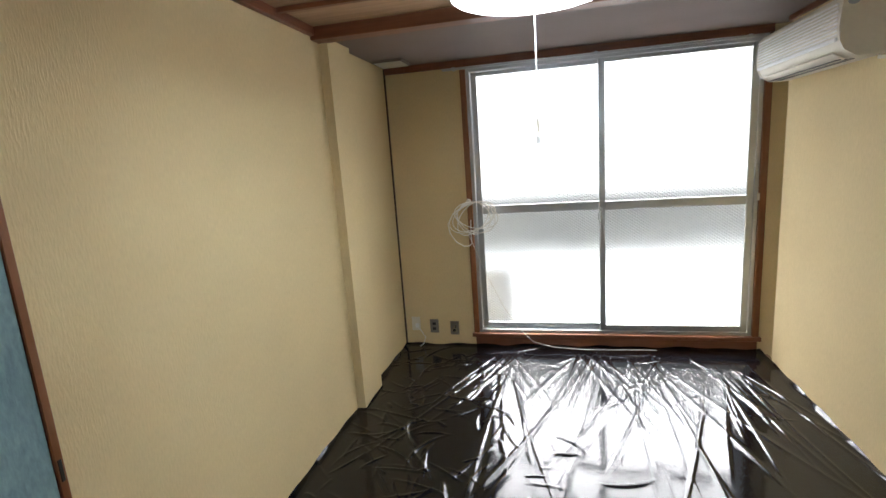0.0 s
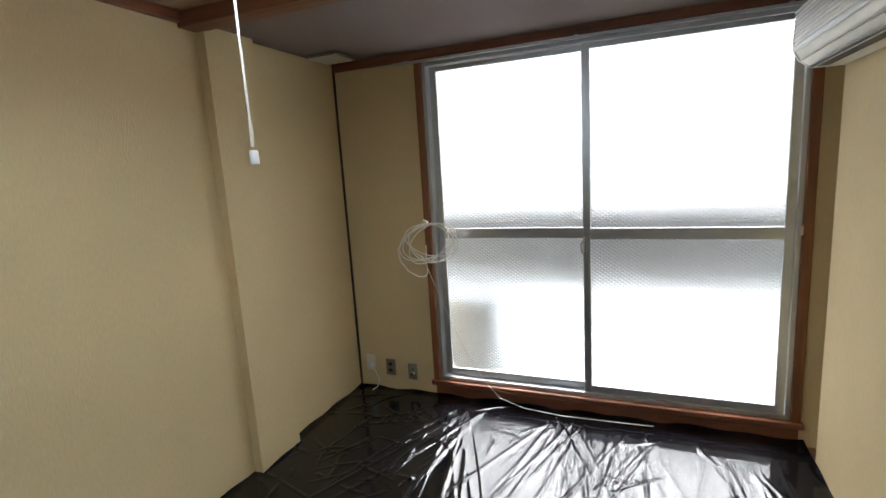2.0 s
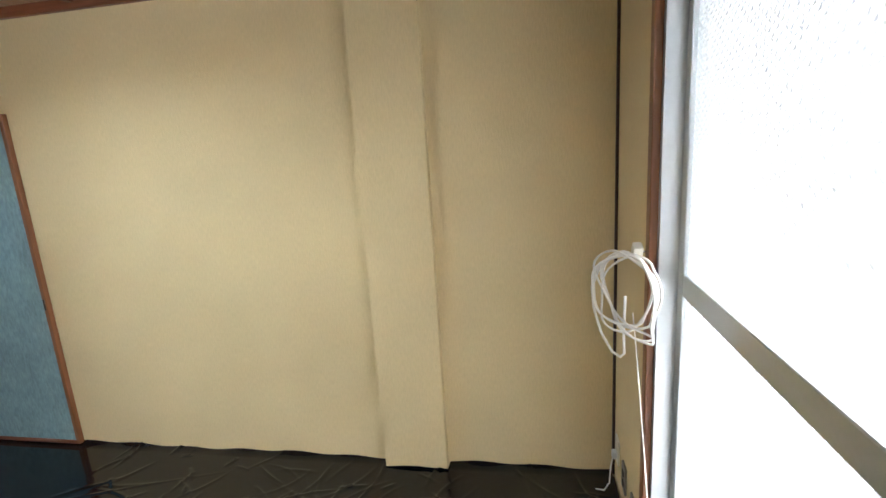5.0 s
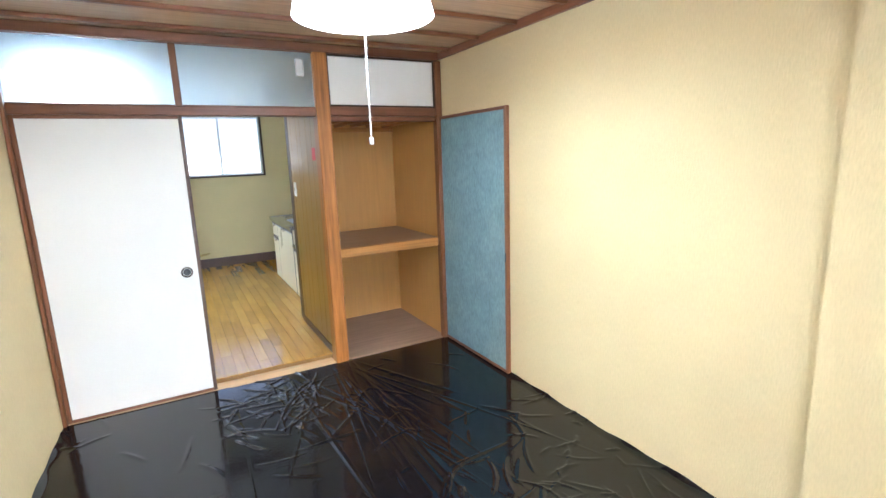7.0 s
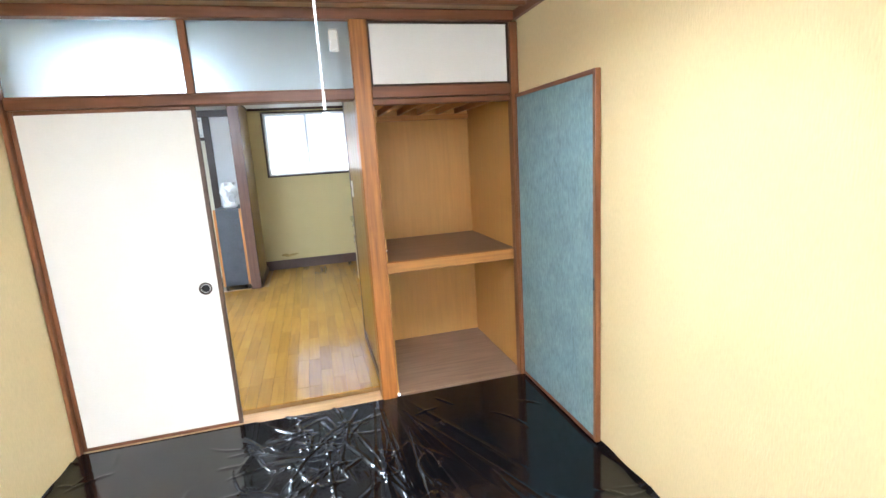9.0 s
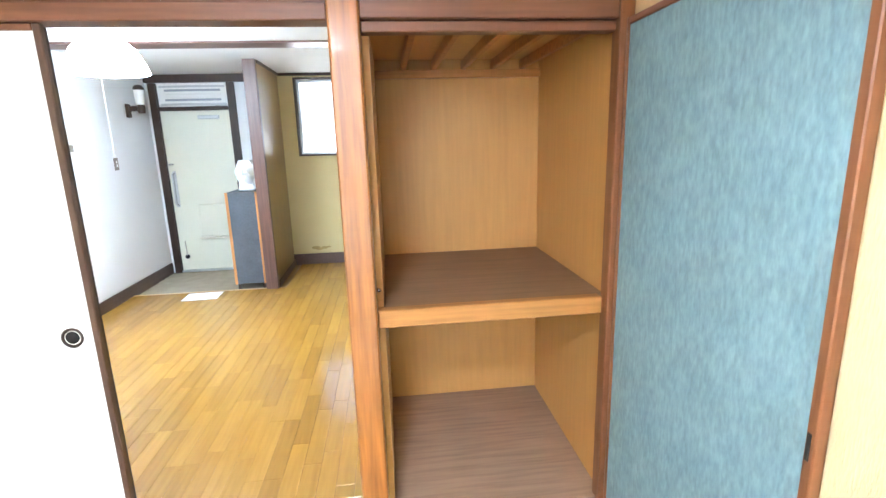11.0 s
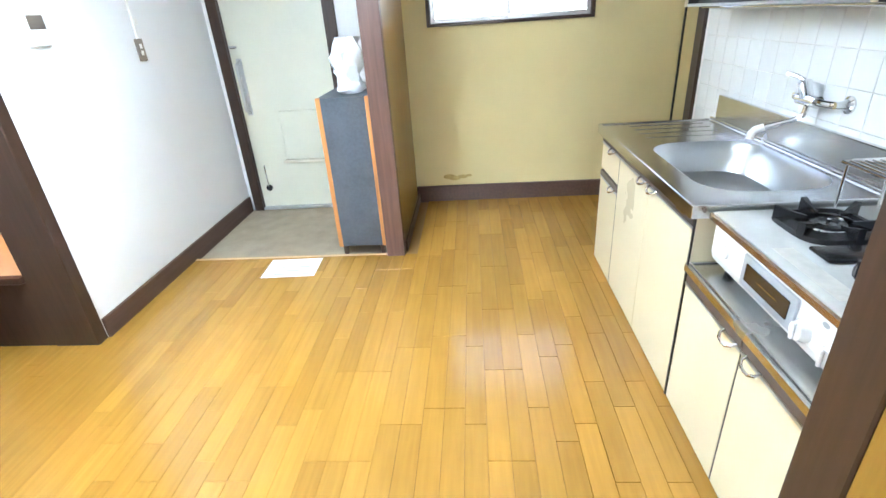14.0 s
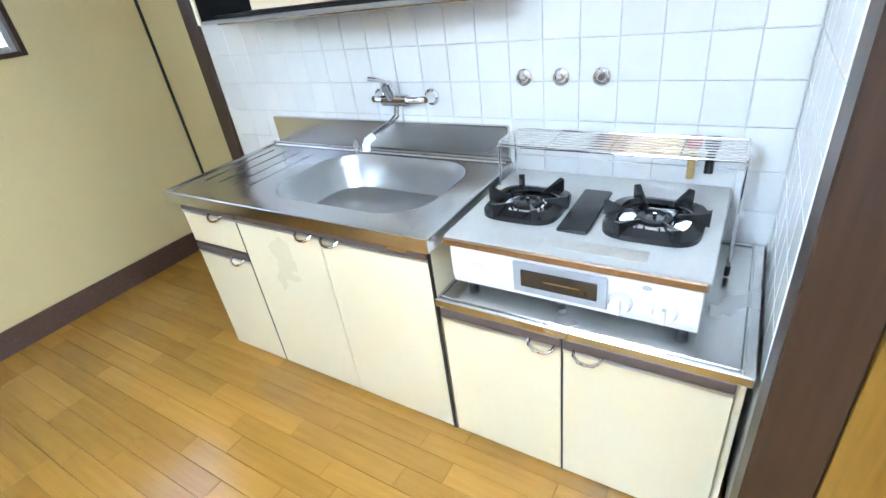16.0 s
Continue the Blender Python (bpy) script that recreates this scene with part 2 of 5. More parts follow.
def sweep_y(outline, y0, y1, axis="y"):
    """A closed outline of (x, z) pushed from y0 to y1."""
    bm = bmesh.new()
    a = [bm.verts.new((x, y0, z)) for x, z in outline]
    b = [bm.verts.new((x, y1, z)) for x, z in outline]
    n = len(a)
    for k in range(n):
        bm.faces.new((a[k], a[(k + 1) % n], b[(k + 1) % n], b[k]))
    bm.faces.new(a[::-1]), bm.faces.new(b)
    return bm


def mesh_of(name, bm, mat, smooth=False):
    bmesh.ops.recalc_face_normals(bm, faces=bm.faces)
    me = bpy.data.meshes.new(name)
    bm.to_mesh(me)
    bm.free()
    me.materials.append(mat)
    if smooth:
        me.polygons.foreach_set("use_smooth", [True] * len(me.polygons))
        me.set_sharp_from_angle(angle=radians(35))
    return me


def part(name, bm, mat, parent, label="", smooth=False):
    ob = new(name, mesh_of(name, bm, mat, smooth))
    ob.parent = parent
    ob.matrix_parent_inverse = parent.matrix_world.inverted()
    return tagged(ob, label)


def thing(name, label, category, group="", at=(0, 0, 0)):
    ob = new(name)
    ob.location = at
    ob.matrix_world = Matrix.Translation(at)
    return tagged(ob, label, category, group)


def single(name, bm, mat, label, category, smooth=False, group=""):
    return tagged(new(name, mesh_of(name, bm, mat, smooth)), label, category, group)


def built(name, bm, mat, label, category="wall", smooth=False):
    return tagged(new(name, mesh_of(name, bm, mat, smooth)), label, category, kind="structure")


def askew(bm):
    """Lean a piece of the long wall opposite the column out of square, wider towards the window."""
    for v in bm.verts:
        v.co.x += 0.045 * min(max((v.co.y - RB) / 3.52, 0), 1)
    return bm


def wall_with_hole(x0, x1, y0, y1, z0, z1, hx0, hx1, hz0, hz1):
    """A wall in the plane of x and z with one opening through it."""
    bm = bmesh.new()
    for a in ((x0, hx0, z0, z1), (hx1, x1, z0, z1), (hx0, hx1, z0, hz0), (hx0, hx1, hz1, z1)):
        if a[1] - a[0] > 1e-4 and a[3] - a[2] > 1e-4:
            bx(bm, a[0], a[1], y0, y1, a[2], a[3])
    return bm


KF = 0.043      # kitchen floor
KB = -7.87      # kitchen back wall
RB = -3.72      # line of the sliding doors
RW = 2.62       # right wall of the matted room
KC = 2.20       # kitchen ceiling
TW = 0.235      # tiled wall
LW = 3.34       # white wall by the entry

# ---- setting: the matted room ----
built("wall_left", box(-0.15, 0, -4.9, 0.0, -0.1, 2.45), PAPER, "beige woven wallpaper on a plain long wall")
built("wall_column", box(0, 0.054, -1.072, -0.77, 0, 2.225), PAPER, "shallow column papered in beige woven wallpaper", "column")
bm = bmesh.new()
bx(bm, RW, RW + 0.2, -3.9, -0.2, -0.1, 2.45)
bx(bm, RW + 0.1, RW + 0.2, -0.2, 0.0, -0.1, 2.45)
built("wall_right", askew(bm), PAPER, "beige woven wallpaper on the wall under the cooler")
built("wall_window", wall_with_hole(-0.15, RW + 0.2, 0, 0.16, -0.1, 2.45, 0.595, 2.645, 0.02, 2.20), PAPER, "beige papered wall around the tall window")
built("floor", box(-0.1, RW + 0.1, RB - 0.02, 0.1, -0.1, -0.02), PLYDARK, "boarded floor below the black plastic sheet", "floor")
built("ceiling", box(-0.15, RW + 0.2, RB - 0.1, -1.06, 2.262, 2.34), CEILBOARD, "thin brown board ceiling", "ceiling")
built("ceiling_soffit", box(-0.15, RW + 0.2, -1.06, 0.1, 2.222, 2.34), SOFFIT, "lower grey brown papered ceiling by the window", "ceiling")
tr = built("trim_ceiling_beam", box(0, RW + 0.05, -1.165, -1.06, 2.195, 2.262, 0.004), TRIM, "red brown beam across the ceiling", "beam")
for k, y in enumerate((-1.52, -1.93, -2.335, -2.745, -3.15, -3.53)):
    built("trim_batten", box(0.03, RW - 0.03, y - 0.016, y + 0.016, 2.238, 2.2605, 0.004), TRIM, "slim red brown ceiling batten", "batten")
built("trim_left", box(0.001, 0.03, RB, -1.166, 2.213, 2.261, 0.004), TRIM_Y, "red brown cornice strip", "cornice")
built("trim_right", askew(box(RW - 0.03, RW - 0.001, RB, -1.166, 2.213, 2.261, 0.004)), TRIM_Y, "red brown cornice strip", "cornice")
built("trim_right_window", askew(box(RW - 0.02, RW - 0.001, -1.058, -0.2, 2.19, 2.221, 0.003)), TRIM_Y, "red brown cornice strip", "cornice")
built("trim_back", box(0.03, RW - 0.03, RB - 0.03, RB + 0.03, 2.205, 2.2605, 0.004), TRIM, "red brown cornice over the sliding doors", "cornice")
built("trim_corner", box(0.0, 0.012, -0.012, -0.0005, 0, 2.221), DARKWOOD, "dark wooden corner strip", "corner strip")
bm = bmesh.new()
bx(bm, 0.012, RW + 0.02, -0.03, -0.001, 2.172, 2.2215, 0.003)
built("trim_window_head", bm, TRIM, "dark red brown head board above the window", "window head")
vent = thing("ceiling_vent", "small brown square vent in the soffit corner", "vent", at=(0.14, -0.22, 2.221))
part("frame", box(0.03, 0.25, -0.33, -0.11, 2.206, 2.2215, 0.004), GREYPLATE, vent)
for k in range(6):
    part("slat", box(0.045, 0.235, -0.315 + k * 0.034, -0.295 + k * 0.034, 2.2, 2.2055), OLDPLASTIC, vent)

# window: wooden casing, aluminium frame, two sliding sashes
win = tagged(thing("window_1", "tall sliding window with aluminium sashes and frosted patterned glass", "window", at=(1.6, 0.03, 0)), kind="structure")
part("casing", box(0.59, 0.632, -0.022, 0.15, 0.10, 2.171, 0.003), TRIM_Z, win, "red brown wooden casing")
part("casing", box(2.603, 2.646, -0.022, 0.15, 0.10, 2.171, 0.003), TRIM_Z, win, "red brown wooden casing")
part("window_sill", box(0.575, 2.66, -0.035, 0.15, 0.085, 0.118, 0.004), TRIM, win, "red brown wooden sill")
part("apron", box(0.60, 2.64, -0.012, 0.01, -0.01, 0.0845), TRIM, win, "red brown board under the sill")
part("frame_side", box(0.633, 0.655, 0.0, 0.12, 0.119, 2.17), ALU, win)
part("frame_side", box(2.58, 2.602, 0.0, 0.12, 0.119, 2.17), ALU, win)
part("frame_head", box(0.656, 2.579, 0.0, 0.12, 2.135, 2.17), ALU, win)
part("frame_track", box(0.656, 2.579, 0.0, 0.12, 0.119, 0.14), ALU, win)
for k, (a, b, y) in enumerate(((0.658, 1.612, 0.065), (1.568, 2.577, 0.025))):
    sash = part("sash", box(a, a + 0.042, y - 0.014, y + 0.014, 0.142, 2.133, 0.003), ALU, win)
    part("stile", box(b - 0.042, b, y - 0.014, y + 0.014, 0.142, 2.133, 0.003), ALU, sash)
    part("rail", box(a + 0.042, b - 0.042, y - 0.013, y + 0.013, 0.142, 0.185, 0.003), ALU, sash)
    part("rail", box(a + 0.042, b - 0.042, y - 0.013, y + 0.013, 2.105, 2.133, 0.003), ALU, sash)
    part("middle_rail", box(a + 0.042, b - 0.042, y - 0.013, y + 0.013, 1.072, 1.135, 0.003), ALU, sash)
    for z0, z1 in ((0.186, 1.071), (1.136, 2.104)):
        pane = part("pane", box(a + 0.043, b - 0.043, y - 0.003, y + 0.003, z0, z1), FROST, sash, "frosted diamond pattern glass")
        pane.visible_shadow = False
bm = box(1.572, 1.592, -0.006, 0.009, 1.0, 1.09, 0.004)
tube(bm, [(1.575, -0.008, 1.07), (1.560, -0.012, 1.05), (1.562, -0.012, 1.01), (1.572, -0.010, 0.99)], 0.006, 6)
part("latch", bm, ALU, win, "crescent latch", True)
part("stopper", box(2.585, 2.60, -0.04, -0.023, 1.10, 1.15, 0.004), OLDPLASTIC, win, "small yellowed plastic stop")
rail = thing("curtain_rail", "slim aluminium curtain rail above the window", "curtain rail", at=(1.5, -0.05, 2.16))
part("rail", box(0.47, 2.60, -0.062, -0.045, 2.148, 2.163, 0.002), ALU, rail)
for x in (0.55, 1.55, 2.5):
    part("bracket", box(x - 0.01, x + 0.01, -0.045, -0.0005 if x < 0.56 else -0.0305, 2.15, 2.172), ALU, rail)

# sliding door wall: posts, lintels, transoms
built("post_main", box(0.878, 0.974, RB - 0.09, RB + 0.022, -0.02, 2.262, 0.006), POSTWOOD, "orange brown knotty cedar post", "post")
built("post_right", box(2.60, RW - 0.001, RB - 0.05, RB + 0.022, -0.02, 2.204, 0.004), TRIM_Z, "slim red brown post at the wall", "post")
built("post_closet", box(0.001, 0.05, RB - 0.05, RB + 0.012, -0.02, 2.204, 0.004), TRIM_Z, "slim red brown closet post", "post")
built("lintel", box(0.975, 2.599, RB - 0.085, RB + 0.008, 1.795, 1.848, 0.004), TRIM, "red brown lintel over the sliding doors", "lintel")
built("lintel_closet", box(0.051, 0.877, RB - 0.05, RB + 0.008, 1.80, 1.862, 0.004), TRIM, "red brown lintel over the closet", "lintel")
built("lintel_closet_lower", box(0.051, 0.877, RB - 0.07, RB - 0.012, 1.765, 1.798, 0.004), TRIM, "lower groove board over the closet", "lintel")
built("sill_track", box(0.975, 2.599, RB - 0.11, RB + 0.012, -0.02, 0.012, 0.003), PALEWOOD, "pale wooden door track worn smooth", "threshold")
built("transom_stile", box(1.775, 1.812, RB - 0.05, RB, 1.849, 2.2045, 0.003), TRIM_Z, "red brown transom stile", "stile")
tr1 = tagged(thing("window_2", "frosted glass transom over the sliding doors", "transom", at=(1.8, RB, 1.85)), kind="structure")
for a, b in ((0.975, 1.774), (1.813, 2.599)):
    p = part("pane", box(a, b, RB - 0.028, RB - 0.023, 1.849, 2.204), FROST2, tr1, "bluish frosted glass")
    part("bead", box(a, b, RB - 0.022, RB - 0.014, 1.849, 1.858), TRIM, tr1)
bm = box(1.03, 1.082, RB - 0.022, RB - 0.012, 2.05, 2.165, 0.012, 3)
single("transom_label", bm, WHITEPLASTIC, "small pale oval plate on the transom glass", "plate")
cab = thing("closet_top_door", "white papered low sliding door above the closet", "closet door", at=(0.45, RB, 1.87))
part("panel", box(0.065, 0.864, RB - 0.03, RB - 0.012, 1.876, 2.192), FUSUMA, cab)
part("frame", box(0.051, 0.064, RB - 0.034, RB - 0.008, 1.863, 2.204, 0.002), DARKWOOD, cab)
part("frame", box(0.865, 0.877, RB - 0.034, RB - 0.008, 1.863, 2.204, 0.002), DARKWOOD, cab)
part("frame", box(0.065, 0.864, RB - 0.034, RB - 0.008, 1.863, 1.875, 0.002), DARKWOOD, cab)
part("frame", box(0.065, 0.864, RB - 0.034, RB - 0.008, 2.193, 2.204, 0.002), DARKWOOD, cab)
built("wall_over_closet", box(0.0, 0.93, RB - 0.9, RB - 0.08, 1.82, 2.34), PLY, "plywood box over the closet")

# ---- setting: the kitchen ----
built("floor_kitchen", bx(box(0.0, 5.4, -6.92, -4.80, -0.1, KF - 0.008), 0.9, 5.4, -4.80, RB - 0.111, -0.1, KF - 0.008), GAP, "dark joints under the oak strip floor", "floor")
built("floor_kitchen_back", box(0.0, 2.06, KB - 0.1, -6.921, -0.1, KF - 0.008), GAP, "dark joints under the oak strip floor", "floor")
built("floor_entry", box(2.0601, LW, KB - 0.1, -6.9215, -0.1, KF - 0.02), CONCRETE, "grey beige mortar floor of the entry", "floor")
built("step_edge", box(2.061, LW - 0.001, -6.945, -6.921, -0.02, KF + 0.003, 0.004), PALEWOOD, "pale wooden edge strip at the entry", "step edge")
built("ceiling_kitchen", box(0.0, 5.4, KB - 0.1, RB - 0.09, KC, KC + 0.1), PLASTERCEIL, "white board ceiling", "ceiling")
built("ceiling_beam", box(1.02, LW, -6.34, -6.12, KC - 0.014, KC - 0.0005, 0.003), PURPLEWOOD, "flat brown ceiling strip", "ceiling strip")
built("wall_back_kitchen", wall_with_hole(-0.1, 2.06, KB - 0.15, KB, -0.1, KC, 0.665, 1.80, 1.30, 2.155), KPAPER, "mustard papered wall below the small window")
built("wall_entry", wall_with_hole(2.0605, LW + 0.2, KB - 0.15, KB, -0.1, KC, 2.42, 3.31, -0.1, 2.115), WHITEPAPER, "white papered wall around the entry door")
built("wall_side_kitchen", box(-0.1, 0.07, KB + 0.0005, -7.255, -0.1, KC), KPAPER, "mustard papered side wall")
built("wall_tiled", box(-0.1, TW - 0.006, -7.165, -4.85, -0.1, KC), GROUT, "pale grouted bed behind white wall tiles")
built("wall_tiled_end", box(TW - 0.006, 0.84, -4.849, -4.791, -0.1, KC), GROUT, "pale grouted bed of the tiled return wall")
built("post_kitchen", box(0.0, TW + 0.012, -7.254, -7.166, -0.02, KC, 0.003), DARKWOOD, "dark brown post beside the tiles", "post")
built("post_hall", box(0.841, 0.958, -4.858, -4.745, KF - 0.01, KC, 0.004), DARKWOOD, "dark brown post at the end of the panelled wall", "post")
built("wall_panelled", box(0.881, 0.938, -4.744, RB - 0.091, -0.1, KC), DARKWOOD, "backing of the varnished panel wall")
built("wall_closet_back", box(0.0, 0.879, -4.79, -4.66, -0.1, 2.34), PLY, "orange plywood closet back")
built("closet_side_left", box(0.0, 0.02, -4.659, RB - 0.051, -0.02, 1.82), PLY, "orange plywood closet lining", "closet side")
built("closet_side_right", box(0.855, 0.8795, -4.659, RB - 0.091, -0.02, 1.82), PLY, "orange plywood closet lining", "closet side")
built("closet_floor", box(0.02, 0.855, -4.659, RB - 0.02, -0.02, 0.006), CLOSETFLOOR, "worn brown closet floor board", "closet floor")
built("wall_partition", box(1.962, 2.0595, KB + 0.0005, -6.96, KF - 0.02, KC), PANEL, "varnished brown partition beside the shoe cabinet")
built("post_partition", box(1.952, 2.064, -6.959, -6.90, KF - 0.01, KC, 0.004), PURPLEWOOD, "plum brown partition post", "post")
built("wall_white", box(LW, LW + 0.12, KB + 0.0005, -6.10, -0.1, KC), WHITEPAPER, "white papered wall with switches")
built("post_bath", box(LW - 0.004, 3.56, -6.0995, -6.035, KF - 0.01, KC, 0.004), DARKWOOD, "dark brown post beside the bathroom", "post")
built("trim_corner_dark", box(0.071, 0.083, KB + 0.0005, KB + 0.012, KF, KC), BLACK, "dark corner strip", "corner strip")
for nm, a in (("baseboard_back", (0.085, 1.961, KB + 0.0006, KB + 0.018)), ("baseboard_entry", (2.0605, 2.419, KB + 0.0006, KB + 0.014))):
    built(nm, box(a[0], a[1], a[2], a[3], KF - 0.008, KF + 0.125, 0.003), DARKBASE, "dark brown baseboard", "baseboard")
built("baseboard_white", box(LW - 0.018, LW - 0.0006, KB + 0.02, -6.10, KF - 0.02, KF + 0.105, 0.003), DARKBASE, "dark brown baseboard", "baseboard")
built("baseboard_partition", box(1.940, 1.9514, KB + 0.02, -6.961, KF - 0.005, KF + 0.07, 0.003), DARKBASE, "dark brown baseboard", "baseboard")
built("baseboard_panel", box(0.9575, 0.968, -4.744, RB - 0.095, KF - 0.005, KF + 0.055, 0.003), DARKBASE, "dark brown baseboard", "baseboard")
built("trim_kitchen_back", box(0.085, 1.951, KB + 0.0006, KB + 0.02, KC - 0.03, KC - 0.0006, 0.003), DARKWOOD, "dark cornice strip", "cornice")
built("trim_entry", box(2.0605, LW - 0.001, KB + 0.0006, KB + 0.03, 2.116, KC - 0.0006, 0.003), DARKWOOD, "dark board above the entry door", "cornice")
built("trim_partition", box(1.943, 1.9515, KB + 0.022, -6.961, KC - 0.03, KC - 0.0006, 0.002), DARKWOOD, "dark cornice strip", "cornice")
built("wall_front_kitchen", box(RW + 0.2, 5.4, RB - 0.2, RB - 0.06, -0.1, KC), WHITEPAPER, "plain white wall beside the sliding doors")
# bath and toilet
built("wall_bath_left", box(4.28, 4.36, -7.7, -6.08, -0.1, KC), PEACH, "peach coloured bathroom wall")
built("wall_bath_back", box(3.46, 4.36, -7.78, -7.7, -0.1, KC), PEACH, "peach coloured bathroom wall")
built("wall_bath_right", box(3.4605, 3.50, -7.6995, -6.1, -0.1, KC), PEACH, "peach coloured bathroom wall")
built("floor_bath", box(3.5, 4.28, -7.7, -6.06, 0.30, 0.40), VINYL, "pale raised bathroom floor", "floor")
built("bath_riser", box(3.561, 4.279, -6.0595, -6.04, KF - 0.02, 0.392), DARKWOOD, "dark brown board below the bathroom opening", "riser")
built("bath_sill", box(3.561, 4.279, -6.0595, -6.02, 0.393, 0.425, 0.004), DARKWOOD, "dark brown bathroom threshold", "threshold")
built("bath_head", box(3.561, 5.4, -6.0995, -6.035, 2.0, KC, 0.003), DARKWOOD, "dark brown head board", "door head")
built("post_toilet_corner", box(4.28, 4.36, -6.0795, -6.035, -0.02, 2.0, 0.003), PALEWOOD, "pale door frame corner", "post")
built("floor_toilet", box(4.31, 5.3, -6.03, -5.0, KF - 0.0075, KF + 0.012), VINYL, "cream vinyl toilet floor", "floor")
built("toilet_threshold", box(4.25, 4.3095, -6.034, -5.46, KF - 0.005, KF + 0.022, 0.004), DARKBASE, "dark brown toilet threshold", "threshold")
built("wall_toilet_far", box(5.3, 5.38, -6.1, -4.9, -0.1, KC), VINYL, "cream papered toilet wall")
built("wall_toilet_back", box(4.361, 5.3, -6.10, -6.04, -0.1, 1.9995), VINYL, "cream papered toilet wall")
built("wall_toilet_front", box(4.30, 5.3, -5.0, -4.9, -0.1, KC), VINYL, "cream papered toilet wall")
built("baseboard_toilet", box(4.365, 5.29, -6.0395, -6.025, KF + 0.0125, KF + 0.12, 0.003), CREAMDOOR, "beige toilet skirting", "baseboard")
built("wall_toilet_side", box(4.26, 4.299, -5.40, RB - 0.2, -0.1, KC), WHITEPAPER, "plain white wall")
built("post_toilet", box(4.24, 4.30, -5.46, -5.401, KF - 0.01, KC, 0.004), DARKWOOD, "dark brown toilet door post", "post")

# ---- outside ----
built("ground", box(-400, 400, -400, 400, -3.3, -3.0), OUTCONCRETE, "grey ground far below the balcony", "ground")
built("balcony_floor", box(-0.6, 3.4, 0.17, 1.35, -0.15, -0.05), FACADE, "pale balcony floor", "balcony")
built("balcony_parapet", box(-0.6, 3.4, 1.25, 1.35, 0.42, 1.12), RAILPANEL, "grey balcony parapet panel", "parapet")
# slab added out of view above the window, to hold back steep sky light
built("balcony_slab", box(-0.9, 3.7, 0.17, 1.15, 2.42, 2.56), OUTCONCRETE, "unseen grey slab added overhead to hold back steep sky light", "slab")
# end screens, unseen and added only to cut sky light from the sides
for x in (-0.75, 3.42):
    built("balcony_screen", box(x, x + 0.06, 0.17, 1.24, -0.05, 2.419), FACADE, "unseen pale screen added at the balcony end to hold back sideways light", "screen")
built("walkway_floor", box(-1.5, 5.5, KB - 1.4, KB - 0.16, -0.2, -0.05), FACADE, "pale access walkway outside the entry", "walkway")
built("walkway_parapet", box(-1.5, 5.5, KB - 1.4, KB - 1.28, -0.05, 1.05), OUTCONCRETE, "grey walkway parapet", "parapet")
unit = thing("outdoor_unit", "grey cooler unit standing on the balcony", "outdoor unit", at=(0.75, 0.6, -0.05))
part("case", box(0.45, 0.90, 0.42, 0.70, -0.02, 0.55, 0.02, 2), GREYPLASTIC, unit)
for x in (0.5, 0.84):
    part("foot", box(x, x + 0.03, 0.42, 0.70, -0.05, -0.0205), BLACK, unit)

# ---- things in the matted room ----
def fusuma(name, label, x0, x1, y0, y1, z0, z1, face, back, pull_x=None):
    """A papered sliding door with a slim lacquered frame and a round pull."""
    f = thing(name, label, "sliding door", at=((x0 + x1) / 2, (y0 + y1) / 2, z0))
    part("panel", box(x0 + 0.022, x1 - 0.022, y0 + 0.004, y1 - 0.004, z0 + 0.02, z1 - 0.02), face, f)
    part("stile", box(x0, x0 + 0.0215, y0, y1, z0, z1, 0.003), DARKWOOD if back else STILE, f, "brown lacquered stile")
    part("stile", box(x1 - 0.0215, x1, y0, y1, z0, z1, 0.003), TRIM_Z, f, "brown lacquered stile")
    part("rail", box(x0 + 0.022, x1 - 0.022, y0, y1, z0, z0 + 0.0195, 0.003), TRIM, f, "brown lacquered rail")
    part("rail", box(x0 + 0.022, x1 - 0.022, y0, y1, z1 - 0.0195, z1, 0.003), TRIM, f, "brown lacquered rail")
    if pull_x:
        m = Matrix.Translation((pull_x, y1 - 0.004, 0.835)) @ Matrix.Rotation(radians(-90), 4, "X")
        pull = part("door_pull", turned([(0.034, 0.0), (0.034, 0.004), (0.03, 0.006), (0.026, 0.003), (0.024, -0.001), (0.0, -0.0015)], m), DARKWOOD, f, "round recessed pull", True)
        part("cup", turned([(0.022, 0.0005), (0.02, 0.0008), (0.0, 0.0008)], m, 24), BLACKENAMEL, pull, "black pull cup", True)
    return f


fusuma("fusuma_door", "white papered sliding door closed beside the opening", 1.787, 2.599, RB - 0.033, RB - 0.010, 0.0125, 1.794, FUSUMA, False, 1.872)
fusuma("fusuma_door", "white papered sliding door stacked behind its pair", 1.80, 2.599, RB - 0.066, RB - 0.044, 0.0125, 1.794, FUSUMA, True)

leaf = thing("closet_door", "teal papered closet door leaning flat against the wall", "sliding door", at=(0.02, -3.28, 0.0))
part("panel", box(0.006, 0.026, -3.69, -2.875, 0.035, 1.775), TEAL, leaf, "teal flecked paper")
part("stile", box(0.003, 0.032, -2.874, -2.85, 0.014, 1.797, 0.003), TRIM_Z, leaf, "dark brown stile")
part("stile", box(0.003, 0.032, -3.707, -3.691, 0.014, 1.797, 0.003), TRIM_Z, leaf, "dark brown stile")
part("rail", box(0.003, 0.032, -3.69, -2.875, 0.014, 0.034, 0.003), TRIM_Y, leaf, "dark brown rail")
part("rail", box(0.003, 0.032, -3.69, -2.875, 1.776, 1.797, 0.003), TRIM_Y, leaf, "dark brown rail")
